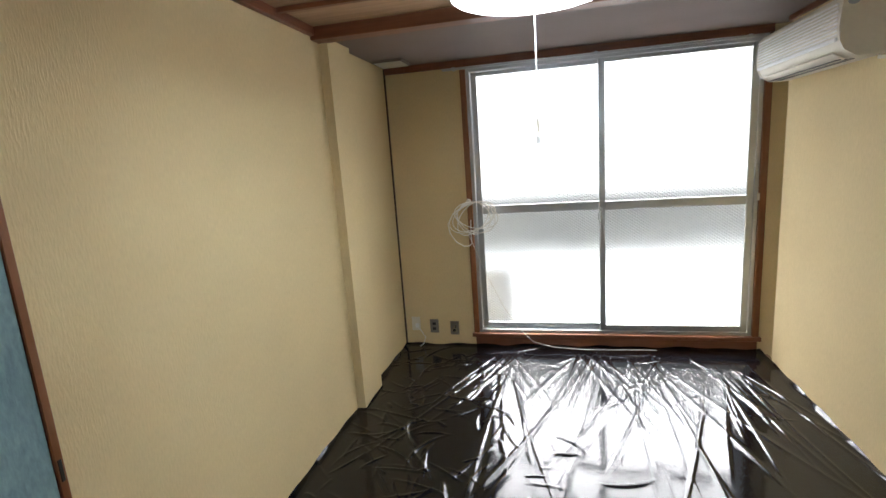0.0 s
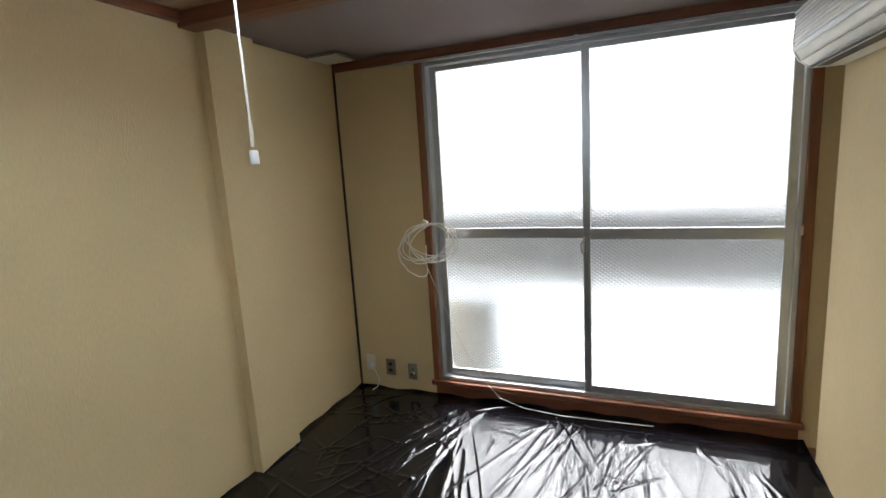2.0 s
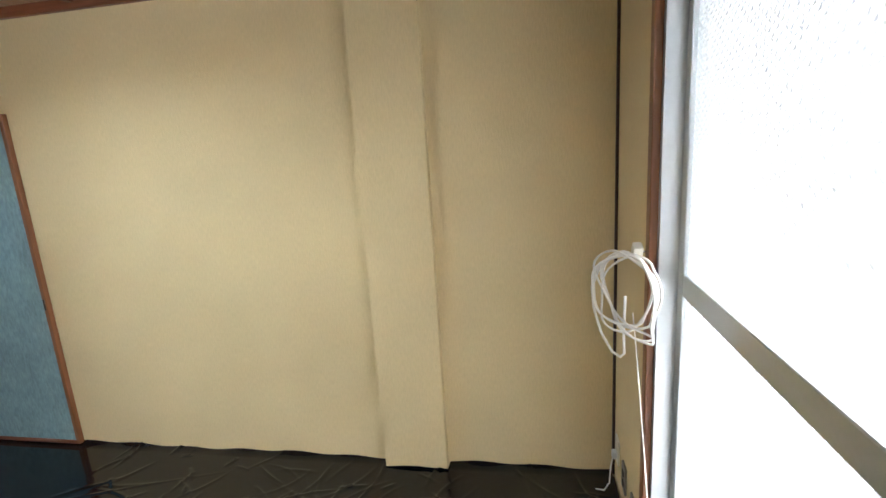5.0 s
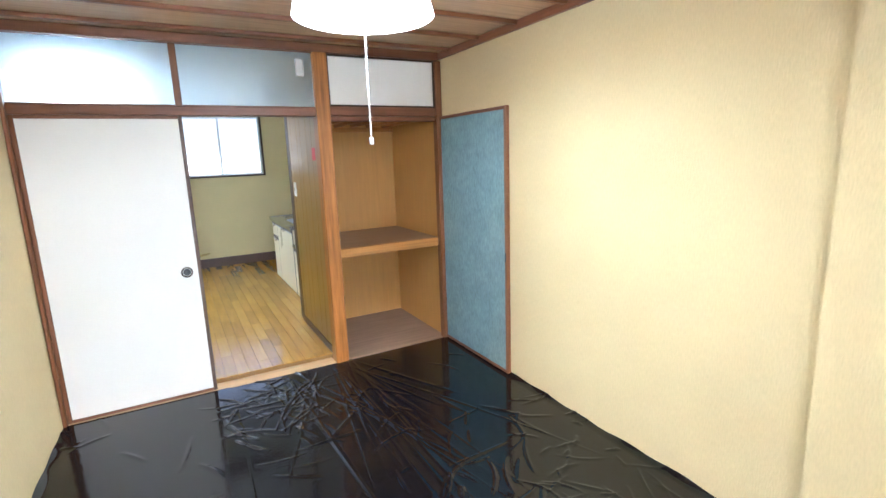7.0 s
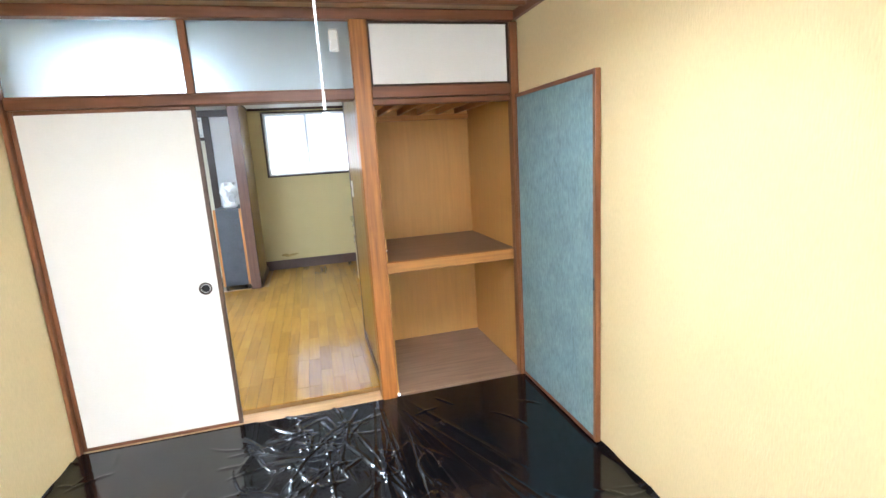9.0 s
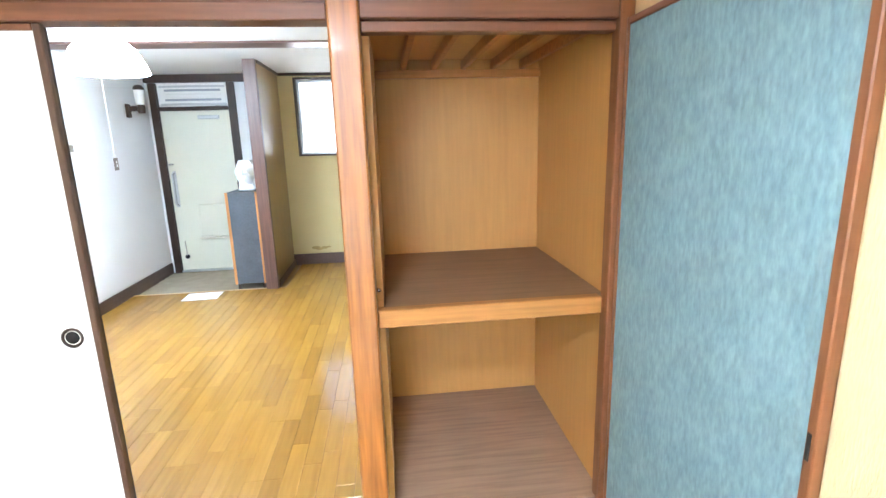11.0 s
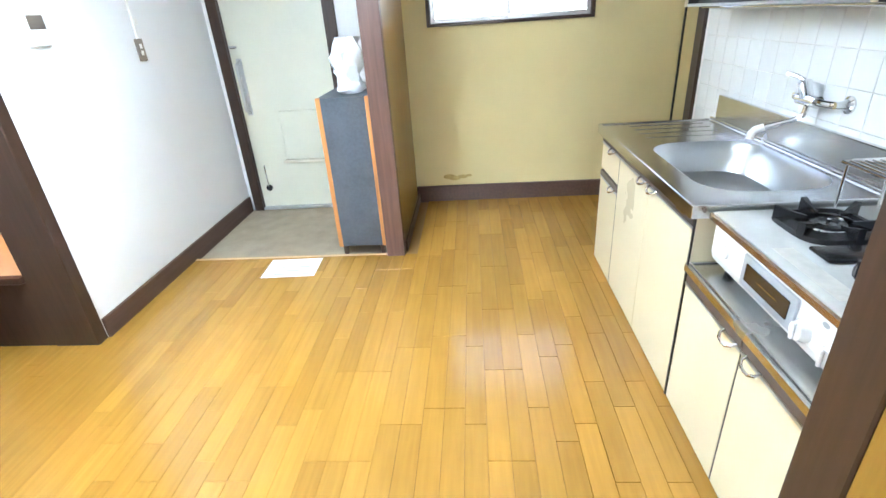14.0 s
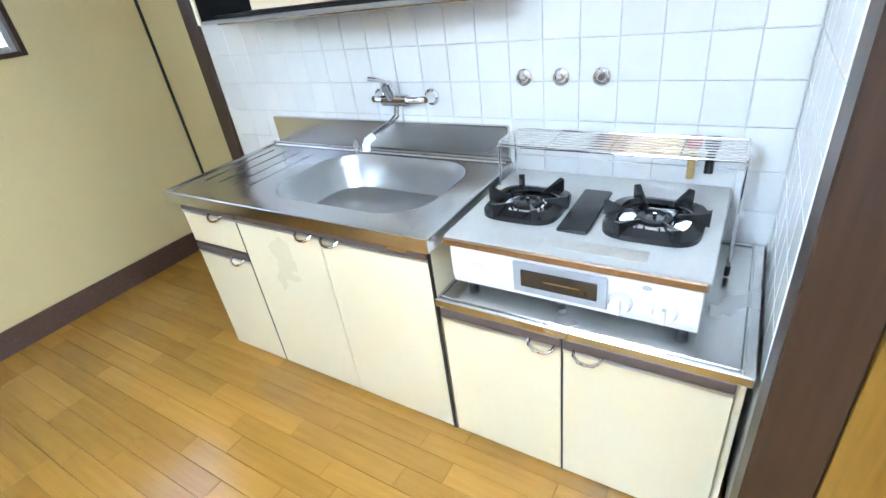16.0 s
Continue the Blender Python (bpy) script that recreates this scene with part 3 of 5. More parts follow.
part("door_pull", box(0.0325, 0.035, -2.868, -2.858, 0.80, 0.86, 0.001), BLACK, leaf, "small black edge pull")

shelf = thing("closet_shelf", "worn brown middle shelf of the open closet", "shelf", at=(0.45, -4.2, 0.8))
part("board", box(0.021, 0.854, -4.658, RB - 0.075, 0.825, 0.845), PLYDARK, shelf, "dark worn board")
part("front_rail", box(0.051, 0.877, RB - 0.0745, RB - 0.03, 0.785, 0.851, 0.004), SHELFWOOD, shelf, "orange brown front rail")
part("cleat", box(0.021, 0.045, -4.65, RB - 0.08, 0.79, 0.8245), PLY, shelf)
part("cleat", box(0.83, 0.854, -4.65, RB - 0.08, 0.79, 0.8245), PLY, shelf)
m = Matrix.Translation((0.868, RB - 0.028, 0.93)) @ Matrix.Rotation(radians(-90), 4, "X")
single("screw_hook", turned([(0.008, 0.0), (0.008, 0.006), (0.004, 0.012), (0.0, 0.013)], m, 12), CHROME, "small metal screw on the cedar post", "hook", True)
for k in range(5):
    built("closet_joist", box(0.10 + k * 0.15, 0.125 + k * 0.15, -4.655, RB - 0.08, 1.775, 1.8195, 0.003), SHELFWOOD, "brown joist under the closet top", "joist")
built("closet_batten", box(0.021, 0.854, -4.6585, -4.63, 1.735, 1.774, 0.003), SHELFWOOD, "brown batten on the closet back", "batten")

# cooler on the wall
ac = thing("air_conditioner", "cream wall cooler with a ribbed front, slightly yellowed", "air conditioner", at=(2.55, -0.67, 1.85))
body = [(2.605, 2.125), (2.46, 2.125), (2.435, 2.10), (2.425, 1.98), (2.432, 1.93), (2.45, 1.895), (2.50, 1.862), (2.605, 1.862)]
part("body", sweep_y(body, -1.145, -0.285), OLDPLASTIC, ac, "", True)
for y0 in (-1.16, -0.2845):
    part("end_cap", sweep_y([(x + (0.004 if x > 2.6 else -0.004), z) for x, z in body], y0, y0 + 0.0145), OLDPLASTIC, ac, "yellowed end cap", True)
for k in range(9):
    part("louvre", box(2.4195 + (0.004 if k < 1 else 0.0), 2.4265 + (0.006 if k < 1 else 0.0), -1.14, -0.29, 1.955 + k * 0.0155, 1.963 + k * 0.0155, 0.002), WHITEPLASTIC, ac)
part("front_band", box(2.417, 2.431, -1.14, -0.29, 1.93, 1.948, 0.004), WHITEPLASTIC, ac, "pale band")
bm = bmesh.new()
bx(bm, 2.435, 2.49, -1.09, -0.34, 1.872, 1.877)
bmesh.ops.rotate(bm, verts=bm.verts, cent=(2.46, 0, 1.875), matrix=Matrix.Rotation(radians(33), 3, "Y"))
part("flap", bm, OLDPLASTIC, ac, "air flap")
part("outlet", box(2.462, 2.53, -1.08, -0.35, 1.858, 1.8615), BLACK, ac, "dark air slot")
part("badge", turned([(0.022, 0), (0.022, 0.002), (0.0, 0.002)], Matrix.Translation((2.47, -1.1595, 2.085)) @ Matrix.Rotation(radians(90), 4, "X") @ Matrix.Diagonal((1, 0.6, 1, 1)), 20), GREYPLASTIC, ac, "small dark oval badge")
part("mount_plate", box(2.6055, 2.6195, -1.15, -0.30, 1.87, 2.11), GREYPLATE, ac)
pipe = rod([(2.59, -1.162, 2.02), (2.588, -1.21, 2.0), (2.60, -1.25, 1.94), (2.605, -1.24, 1.87), (2.60, -1.18, 1.845), (2.59, -1.14, 1.85)], 0.009)
part("hose", pipe, OLDPLASTIC, ac, "thin pale hose", True)

ac.location.x += 0.036
ac.location.z -= 0.02

# pendant lamp with its pull cord
lamp = thing("pendant_lamp", "lit white acrylic pendant lamp with a pull cord", "lamp", at=(1.21, -2.1, 2.26))
C = Matrix.Translation((1.21, -2.10, 0))
part("shade", turned([(0.045, 2.195), (0.12, 2.19), (0.185, 2.155), (0.232, 2.09), (0.25, 2.02), (0.253, 2.006), (0.247, 2.004), (0.238, 2.02), (0.218, 2.09), (0.175, 2.145), (0.045, 2.185)], C, 48), SHADE, lamp, "lit milky acrylic shade", True)
part("ring_tube", rod([(1.21 + 0.15 * math.cos(a * math.tau / 40), -2.10 + 0.15 * math.sin(a * math.tau / 40), 2.045) for a in range(40)], 0.014, 8, True), TUBE, lamp, "round lit tube", True)
part("ring_tube", rod([(1.21 + 0.11 * math.cos(a * math.tau / 40), -2.10 + 0.11 * math.sin(a * math.tau / 40), 2.075) for a in range(40)], 0.014, 8, True), TUBE, lamp, "round lit tube", True)
part("holder", turned([(0.0, 2.2605), (0.05, 2.2605), (0.05, 2.24), (0.03, 2.235), (0.03, 2.20), (0.06, 2.195), (0.06, 2.1), (0.04, 2.06), (0.0, 2.06)], C, 24), WHITEPLASTIC, lamp, "", True)
part("pull_cord", rod([(1.21, -2.10, 2.06), (1.21, -2.101, 1.8), (1.21, -2.10, 1.60)], 0.0022, 6), CORD, lamp, "thin white cord")
part("cord_sleeve", rod([(1.21, -2.10, 1.63), (1.21, -2.10, 1.59)], 0.0034, 8), OLDPLASTIC, lamp)
part("cord_end", turned([(0.0, 1.584), (0.007, 1.583), (0.0082, 1.58), (0.0082, 1.558), (0.0, 1.556)], C, 12), WHITEPLASTIC, lamp, "white cord knob", True)

# outlets under the window and the coiled aerial cable
for k, (x, z, mat, lab) in enumerate(((0.098, 0.185, OLDPLASTIC, "yellowed aerial socket with a short cord"), (0.254, 0.166, GREYPLATE, "brown grey power socket"), (0.425, 0.152, GREYPLATE, "brown grey gas tap plate"))):
    o = thing("wall_socket", lab, "socket", "sockets under the window", (x, -0.004, z))
    part("plate", box(x - 0.036, x + 0.036, -0.009, -0.0005, z - 0.058, z + 0.058, 0.003, 2), mat, o)
    if k == 0:
        part("plug", box(x - 0.002, x + 0.028, -0.03, -0.0095, z - 0.03, z + 0.005, 0.005, 2), WHITEPLASTIC, o)
        part("cord", rod([(x + 0.014, -0.025, z - 0.02), (x + 0.05, -0.04, z - 0.05), (x + 0.085, -0.05, z - 0.10), (x + 0.075, -0.07, z - 0.145), (x + 0.05, -0.10, z - 0.16)], 0.0032, 6), CORD, o, "short white cord", True)
    if k == 1:
        for dz in (0.022, -0.022):
            part("outlet", box(x - 0.014, x + 0.014, -0.012, -0.0095, z + dz - 0.011, z + dz + 0.011, 0.002), BLACK, o)
    if k == 2:
        part("cap", turned([(0.02, 0), (0.02, 0.008), (0.015, 0.014), (0, 0.014)], Matrix.Translation((x, -0.0095, z - 0.015)) @ Matrix.Rotation(radians(90), 4, "X"), 20), CHROME, o, "round metal cap", True)
        part("tap", box(x + 0.004, x + 0.016, -0.03, -0.0095, z + 0.005, z + 0.04, 0.004), CHROME, o)

coil = thing("aerial_cable", "coiled white aerial cable hung on the window casing", "cable", at=(0.6, -0.04, 1.18))
rnd = random.Random(4)


def hang(u, z, off=0.0):
    """A point of the coil, which hangs askew from the casing into the room."""
    return (0.66 + 0.185 * u, min(-0.065 + 0.085 * u, -0.03) - off, z)


for k in range(6):
    cu, rz = rnd.uniform(-0.25, 0.2), 0.128 - rnd.uniform(0, 0.03)
    cz, ru, ph = 1.185 - rz, 0.72 + rnd.uniform(-0.22, 0.2), rnd.uniform(-0.35, 0.35)
    pts = [hang(cu * (1 - math.cos(a * math.tau / 36)) / 2 + ru * math.sin(a * math.tau / 36 + ph), cz + rz * math.cos(a * math.tau / 36), 0.005 * k + 0.006 * math.sin(a * 0.7)) for a in range(36)]
    part("loop", rod(pts, 0.0036, 6, True), CORD, coil, "", True)
part("long_loop", rod([hang(*q) for q in ((0.0, 1.185), (-0.45, 1.165), (-0.85, 1.11), (-1.08, 1.03), (-1.02, 0.96), (-0.8, 0.89), (-0.5, 0.85), (-0.3, 0.85), (-0.2, 0.87), (-0.22, 0.93), (-0.2, 1.05))], 0.0042, 6), CORD, coil, "flat hanging loop", True)
bm = box(0.588, 0.622, -0.062, -0.034, 1.15, 1.205, 0.006, 2)
bmesh.ops.rotate(bm, verts=bm.verts, cent=(0.605, -0.05, 1.18), matrix=Matrix.Rotation(radians(28), 3, "Y"))
part("clip", bm, OLDPLASTIC, coil, "pale plastic clip on a nail", True)
part("nail", rod([(0.605, -0.05, 1.18), (0.605, -0.0225, 1.18)], 0.003, 6), CHROME, coil)
part("tail", rod([(0.575, -0.05, 0.98), (0.62, -0.045, 0.86), (0.72, -0.04, 0.60), (0.84, -0.04, 0.34), (0.95, -0.045, 0.17), (1.06, -0.07, 0.07), (1.22, -0.10, 0.04), (1.45, -0.12, 0.034), (1.7, -0.11, 0.034), (1.95, -0.10, 0.034)], 0.002, 6), CORD, coil, "tail trailing to the floor", True)


# ---- black plastic sheet on the floor ----
def sheet():
    nx, ny = 500, 710
    x0, x1, y0, y1 = 0.002, RW - 0.002, RB + 0.006, -0.014
    ax, ay = np.linspace(x0, x1, nx), np.linspace(y0, y1, ny)
    gx, gy = np.meshgrid(ax, ay)
    rng = np.random.RandomState(11)
    h = 0.004 + 0.0025 * np.sin(gx * 2.1 + 0.6 * np.sin(gy * 1.7)) * np.cos(gy * 1.3 + 0.5)

    def crease(cx, cy, ang, length, w, a, bend=0.0):
        """Raise one fold of the film, on the stretch of the grid that it covers."""
        i0, i1 = np.searchsorted(ax, (cx - length - 0.05, cx + length + 0.05))
        j0, j1 = np.searchsorted(ay, (cy - length - 0.05, cy + length + 0.05))
        dx, dy = gx[j0:j1, i0:i1] - cx, gy[j0:j1, i0:i1] - cy
        u = dx * math.cos(ang) + dy * math.sin(ang)
        v = -dx * math.sin(ang) + dy * math.cos(ang) + bend * u * u
        h[j0:j1, i0:i1] += a * np.exp(-np.abs(v / w) ** 1.5) * np.clip(1 - (u / length) ** 2, 0, 1)

    # long pulls along the strips of film, in fans
    for fx, fy, n in ((0.88, -0.2, 16), (0.92, -3.6, 14), (1.5, -0.15, 18), (1.85, -0.3, 14), (2.3, -0.4, 14), (1.25, -3.5, 8)):
        for k in range(n):
            ang = math.radians(90 + rng.uniform(-26, 26))
            ln = rng.uniform(0.3, 1.1)
            sgn = -1 if fy > -1 else 1
            crease(fx + sgn * ln * 0.8 * math.cos(ang) + rng.uniform(-0.12, 0.12), fy + sgn * ln * 0.8 * math.sin(ang), ang, ln, rng.uniform(0.005, 0.012), rng.uniform(0.002, 0.006), rng.uniform(-0.08, 0.08))
    # short crumples
    for k in range(330):
        cx, cy = rng.uniform(0.05, 2.55), rng.uniform(-3.65, -0.08)
        if k < 150:
            cx, cy = rng.normal(0.45, 0.26), rng.uniform(-2.6, -0.12)
        elif k < 235:
            cx, cy = rng.normal(1.35, 0.26), rng.normal(-3.25, 0.28)
        crease(cx, cy, rng.uniform(0, math.pi), rng.uniform(0.03, 0.2), rng.uniform(0.005, 0.010), rng.uniform(0.002, 0.007), rng.uniform(-2, 2))
    # hems lifted along the walls, and two lapped seams
    edge = np.minimum(np.minimum(gx - x0, x1 - gx), np.minimum(gy - y0, y1 - gy))
    wob = 0.6 + 0.4 * np.sin(gx * 17 + gy * 13) * np.sin(gx * 5.3 - gy * 7.1)
    h += 0.022 * wob * np.clip(1 - edge / 0.05, 0, 1) ** 2 * (gy > RB + 0.08)
    for sx in (0.87, 1.72):
        h += 0.004 / (1 + np.exp(-(gx - sx - 0.015 * np.sin(gy * 2.3)) / 0.004))
    h = np.clip(h, 0.001, 0.05) + 0.001
    column = (gx < 0.058) & (gy > -1.077) & (gy < -0.765)
    gx = np.where(column, 0.058, gx)
    gx = gx + 0.045 * np.clip((gy - RB) / 3.52, 0, 1) * np.clip((gx - 2.0) / 0.6, 0, 1)
    verts = np.stack([gx, gy, h], -1).reshape(-1, 3)
    i = (np.arange(ny - 1)[:, None] * nx + np.arange(nx - 1)).ravel()
    faces = np.stack([i, i + 1, i + nx + 1, i + nx], -1)
    me = bpy.data.meshes.new("plastic_sheet")
    me.from_pydata(verts.tolist(), [], faces.tolist())
    me.materials.append(POLY)
    me.polygons.foreach_set("use_smooth", [True] * len(me.polygons))
    return tagged(new("plastic_sheet", me), "wrinkled glossy black polythene sheet spread over the floor", "plastic sheet")


sheet()


# ---- kitchen units ----
def handle(y, z, parent, x=0.82, half=0.036):
    part("handle", rod([(x, y - half, z + 0.008), (x + 0.014, y - half + 0.004, z), (x + 0.022, y - half / 2, z - 0.007), (x + 0.023, y, z - 0.009), (x + 0.022, y + half / 2, z - 0.007), (x + 0.014, y + half - 0.004, z), (x, y + half, z + 0.008)], 0.0048, 8), CHROME, parent, "chrome bow handle", True)


def front(parent, y0, y1, z0, z1, hy):
    """A cupboard front with a brown grip strip and a bow handle."""
    d = part("door", box(0.80, 0.818, y0, y1, z0, z1 - 0.037, 0.002), CREAM, parent, "cream laminate front")
    part("grip_strip", box(0.798, 0.82, y0, y1, z1 - 0.0365, z1 - 0.006, 0.002), BROWNSTRIP, d, "dark brown grip strip")
    part("edge_line", box(0.7995, 0.8205, y0, y1, z1 - 0.046, z1 - 0.0372), ALU, d, "silver edge line")
    handle(hy, z1 - 0.04, d)


SU = thing("sink_cabinet", "cream sink cabinet with dark grip strips on the oak floor", "kitchen cabinet", at=(0.5, -6.26, KF))
part("carcass", box(0.25, 0.796, -6.815, -5.662, KF + 0.004, 0.60), CREAM, SU)
part("end_panel", box(0.25, 0.796, -6.815, -6.80, 0.6005, 0.76), CREAM, SU)
part("front_rail", box(0.778, 0.796, -6.7995, -5.662, 0.6005, 0.76), CREAM, SU)
part("kick_board", box(0.30, 0.79, -6.81, -5.665, KF - 0.0005, KF + 0.0035), BLACK, SU)
part("side_panel", box(0.26, 0.815, -5.6615, -5.654, KF + 0.004, 0.76), CREAM, SU)
front(SU, -6.812, -6.495, 0.585, 0.762, -6.60)
front(SU, -6.812, -6.495, 0.050, 0.580, -6.56)
front(SU, -6.488, -6.080, 0.050, 0.762, -6.14)
front(SU, -6.077, -5.664, 0.050, 0.762, -6.025)
# black strips stand in for the shade inside the gaps of the fronts
part("gasket", box(0.797, 0.8175, -6.4945, -6.4885, 0.05, 0.76), BLACK, SU, "black strip for the shade in the gap between the fronts")
part("gasket", box(0.797, 0.8175, -5.6635, -5.6620, 0.05, 0.76), BLACK, SU, "black strip for the shade in the gap at the end panel")
part("edge_strip", box(0.8152, 0.8195, -5.6615, -5.652, KF + 0.004, 0.7605), BLACK, SU, "black edge strip")
part("name_plate", box(0.8205, 0.822, -5.80, -5.73, 0.738, 0.746), CHROME, SU, "small silver bar")


def sink_top(bowl):
    """A pressed steel worktop with a rounded bowl sunk in it and a draining ledge."""
    bm = bmesh.new()
    X0, X1, Y0, Y1, Z = 0.262, 0.842, -6.855, -5.64, 0.808

    def ring(x0, x1, y0, y1, r, z):
        pts = []
        for cx, cy, a0 in ((x1 - r, y1 - r, 0), (x0 + r, y1 - r, 90), (x0 + r, y0 + r, 180), (x1 - r, y0 + r, 270)):
            for k in range(9):
                a = radians(a0 + k * 11.25)
                pts.append(bm.verts.new((cx + r * math.cos(a), cy + r * math.sin(a), z)))
        return pts

    if bowl:
        rings = [ring(0.298, 0.742, -6.415, -5.755, 0.145, Z - 0.006), ring(0.304, 0.736, -6.409, -5.761, 0.142, Z - 0.012), ring(0.312, 0.728, -6.40, -5.77, 0.138, Z - 0.05),
                 ring(0.325, 0.715, -6.387, -5.783, 0.13, Z - 0.11), ring(0.337, 0.703, -6.375, -5.795, 0.12, Z - 0.132), ring(0.36, 0.68, -6.35, -5.82, 0.10, Z - 0.143),
                 ring(0.49, 0.65, -6.06, -5.90, 0.078, Z - 0.149)]
    else:
        rings = [ring(X0, X1, Y0, Y1, 0.004, 0.7625), ring(X0, X1, Y0, Y1, 0.004, Z - 0.003), ring(X0 + 0.003, X1 - 0.003, Y0 + 0.003, Y1 - 0.003, 0.004, Z),
                 ring(X0 + 0.012, X1 - 0.014, Y0 + 0.014, Y1 - 0.014, 0.01, Z), ring(X0 + 0.016, X1 - 0.019, Y0 + 0.019, Y1 - 0.019, 0.012, Z - 0.006),
                 ring(0.29, 0.75, -6.423, -5.747, 0.15, Z - 0.005), ring(0.298, 0.742, -6.415, -5.755, 0.145, Z - 0.006)]
    for a, b in zip(rings, rings[1:]):
        for k in range(36):
            bm.faces.new((a[k], a[(k + 1) % 36], b[(k + 1) % 36], b[k]))
    if bowl:
        bm.faces.new(rings[-1])
    return bm


ST = thing("steel_sink", "stainless steel sink unit with one deep bowl and drainer", "sink", at=(0.5, -6.26, 0.76))
part("worktop", sink_top(False), STEEL, ST, "brushed stainless steel", True)
part("bowl", sink_top(True), SATIN, ST, "satin steel bowl with rounded corners", True)
part("splashback", box(0.238, 0.2615, -6.82, -5.66, 0.735, 0.928, 0.003), STEEL, ST, "upright steel splashback")
for k in range(4):
    part("drainer_rib", box(0.34, 0.70, -6.79 + k * 0.085, -6.775 + k * 0.085, 0.8022, 0.8048, 0.001), STEEL, ST)
D = Matrix.Translation((0.57, -5.98, 0.659))
part("drain", turned([(0.07, 0.001), (0.068, 0.005), (0.056, 0.004), (0.052, 0.002), (0.0, 0.002)], D, 28), CHROME, ST, "round drain rim", True)
part("strainer", turned([(0.05, 0.003), (0.034, 0.0055), (0.0, 0.0055)], D, 24), BLACKENAMEL, ST, "black strainer", True)
part("back_lip", box(0.262, 0.275, -6.85, -5.645, 0.8085, 0.818, 0.003), STEEL, ST)

GU = thing("stove_cabinet", "low cream cabinet with a steel top under the stove", "kitchen cabinet", at=(0.5, -5.27, KF))
part("carcass", box(0.25, 0.796, -5.645, -4.875, KF + 0.004, 0.57), CREAM, GU)
part("kick_board", box(0.30, 0.79, -5.64, -4.88, KF - 0.0005, KF + 0.0035), BLACK, GU)
front(GU, -5.645, -5.285, 0.050, 0.575, -5.335)
front(GU, -5.279, -4.895, 0.050, 0.575, -5.215)
# shade of the gap between the two doors, put in as a black strip
part("gasket", box(0.797, 0.8175, -5.2845, -5.2795, 0.05, 0.57), BLACK, GU, "black strip for the shade in the gap between the doors")
bm = box(0.245, 0.83, -5.652, -4.866, 0.577, 0.605, 0.003)
part("steel_top", bm, STEEL, GU, "stainless steel top")
bm = bmesh.new()
for a in ((0.262, 0.818, -5.645, -5.637), (0.262, 0.818, -4.895, -4.887), (0.81, 0.818, -5.636, -4.896), (0.262, 0.27, -5.636, -4.896)):
    bx(bm, a[0], a[1], a[2], a[3], 0.6055, 0.611, 0.002)
part("raised_rim", bm, STEEL, GU)

stove = thing("gas_stove", "white two burner table gas stove with steel top", "stove", at=(0.5, -5.3, 0.612))
part("body", box(0.275, 0.735, -5.615, -4.985, 0.632, 0.775, 0.012, 2), WHITEENAMEL, stove, "white enamel body", True)
bm = sweep_y([(0.736, 0.765), (0.752, 0.755), (0.752, 0.665), (0.745, 0.642), (0.736, 0.634)], -5.612, -4.988)
part("front_panel", bm, WHITEENAMEL, stove, "white front panel")
part("top_plate", box(0.262, 0.765, -5.625, -4.975, 0.7755, 0.795, 0.008, 2), STOVETOP, stove, "greyish steel top plate", True)
part("front_trim", box(0.7655, 0.775, -5.62, -4.98, 0.770, 0.794, 0.004), BRONZE, stove, "bronze front edge")
g = part("grill_frame", box(0.7525, 0.760, -5.425, -5.185, 0.660, 0.752, 0.003), GREYPLASTIC, stove, "blue grey grill frame")
part("grill_window", box(0.7605, 0.7625, -5.402, -5.208, 0.682, 0.732, 0.002), CLEAR, g, "dark grill window")
part("grill_bar", box(0.763, 0.764, -5.34, -5.25, 0.706, 0.7085), CHROME, g)
for y in (-5.155, -5.058):
    kn = part("knob", turned([(0.028, 0), (0.028, 0.006), (0.024, 0.012), (0.022, 0.02), (0, 0.021)], Matrix.Translation((0.7525, y, 0.69)) @ Matrix.Rotation(radians(90), 4, "Y"), 28), WHITEENAMEL, stove, "white round knob", True)
    part("grip", box(0.7735, 0.782, y - 0.005, y + 0.005, 0.668, 0.712, 0.003), WHITEENAMEL, kn)
part("badge", turned([(0.011, 0), (0.011, 0.001), (0, 0.001)], Matrix.Translation((0.7525, -5.10, 0.742)) @ Matrix.Rotation(radians(90), 4, "Y") @ Matrix.Diagonal((0.6, 1, 1, 1)), 16), GREYPLASTIC, stove, "small grey oval badge")
part("left_knob", turned([(0.02, 0), (0.018, 0.006), (0, 0.007)], Matrix.Translation((0.7525, -5.53, 0.70)) @ Matrix.Rotation(radians(90), 4, "Y"), 24), WHITEENAMEL, stove, "", True)
part("label_strip", box(0.685, 0.735, -5.36, -5.11, 0.7953, 0.7958), WORNLABEL, stove, "pale worn label strip")
for y in (-5.58, -5.02):
    for x in (0.30, 0.70):
        part("foot", turned([(0.014, 0.6052), (0.016, 0.632), (0, 0.632)], Matrix.Translation((x, y, 0)), 12), BLACK, stove, "", True)
part("centre_plate", box(0.40, 0.66, -5.345, -5.265, 0.797, 0.808, 0.006, 2), BLACKENAMEL, stove, "dark grill vent cover", True)
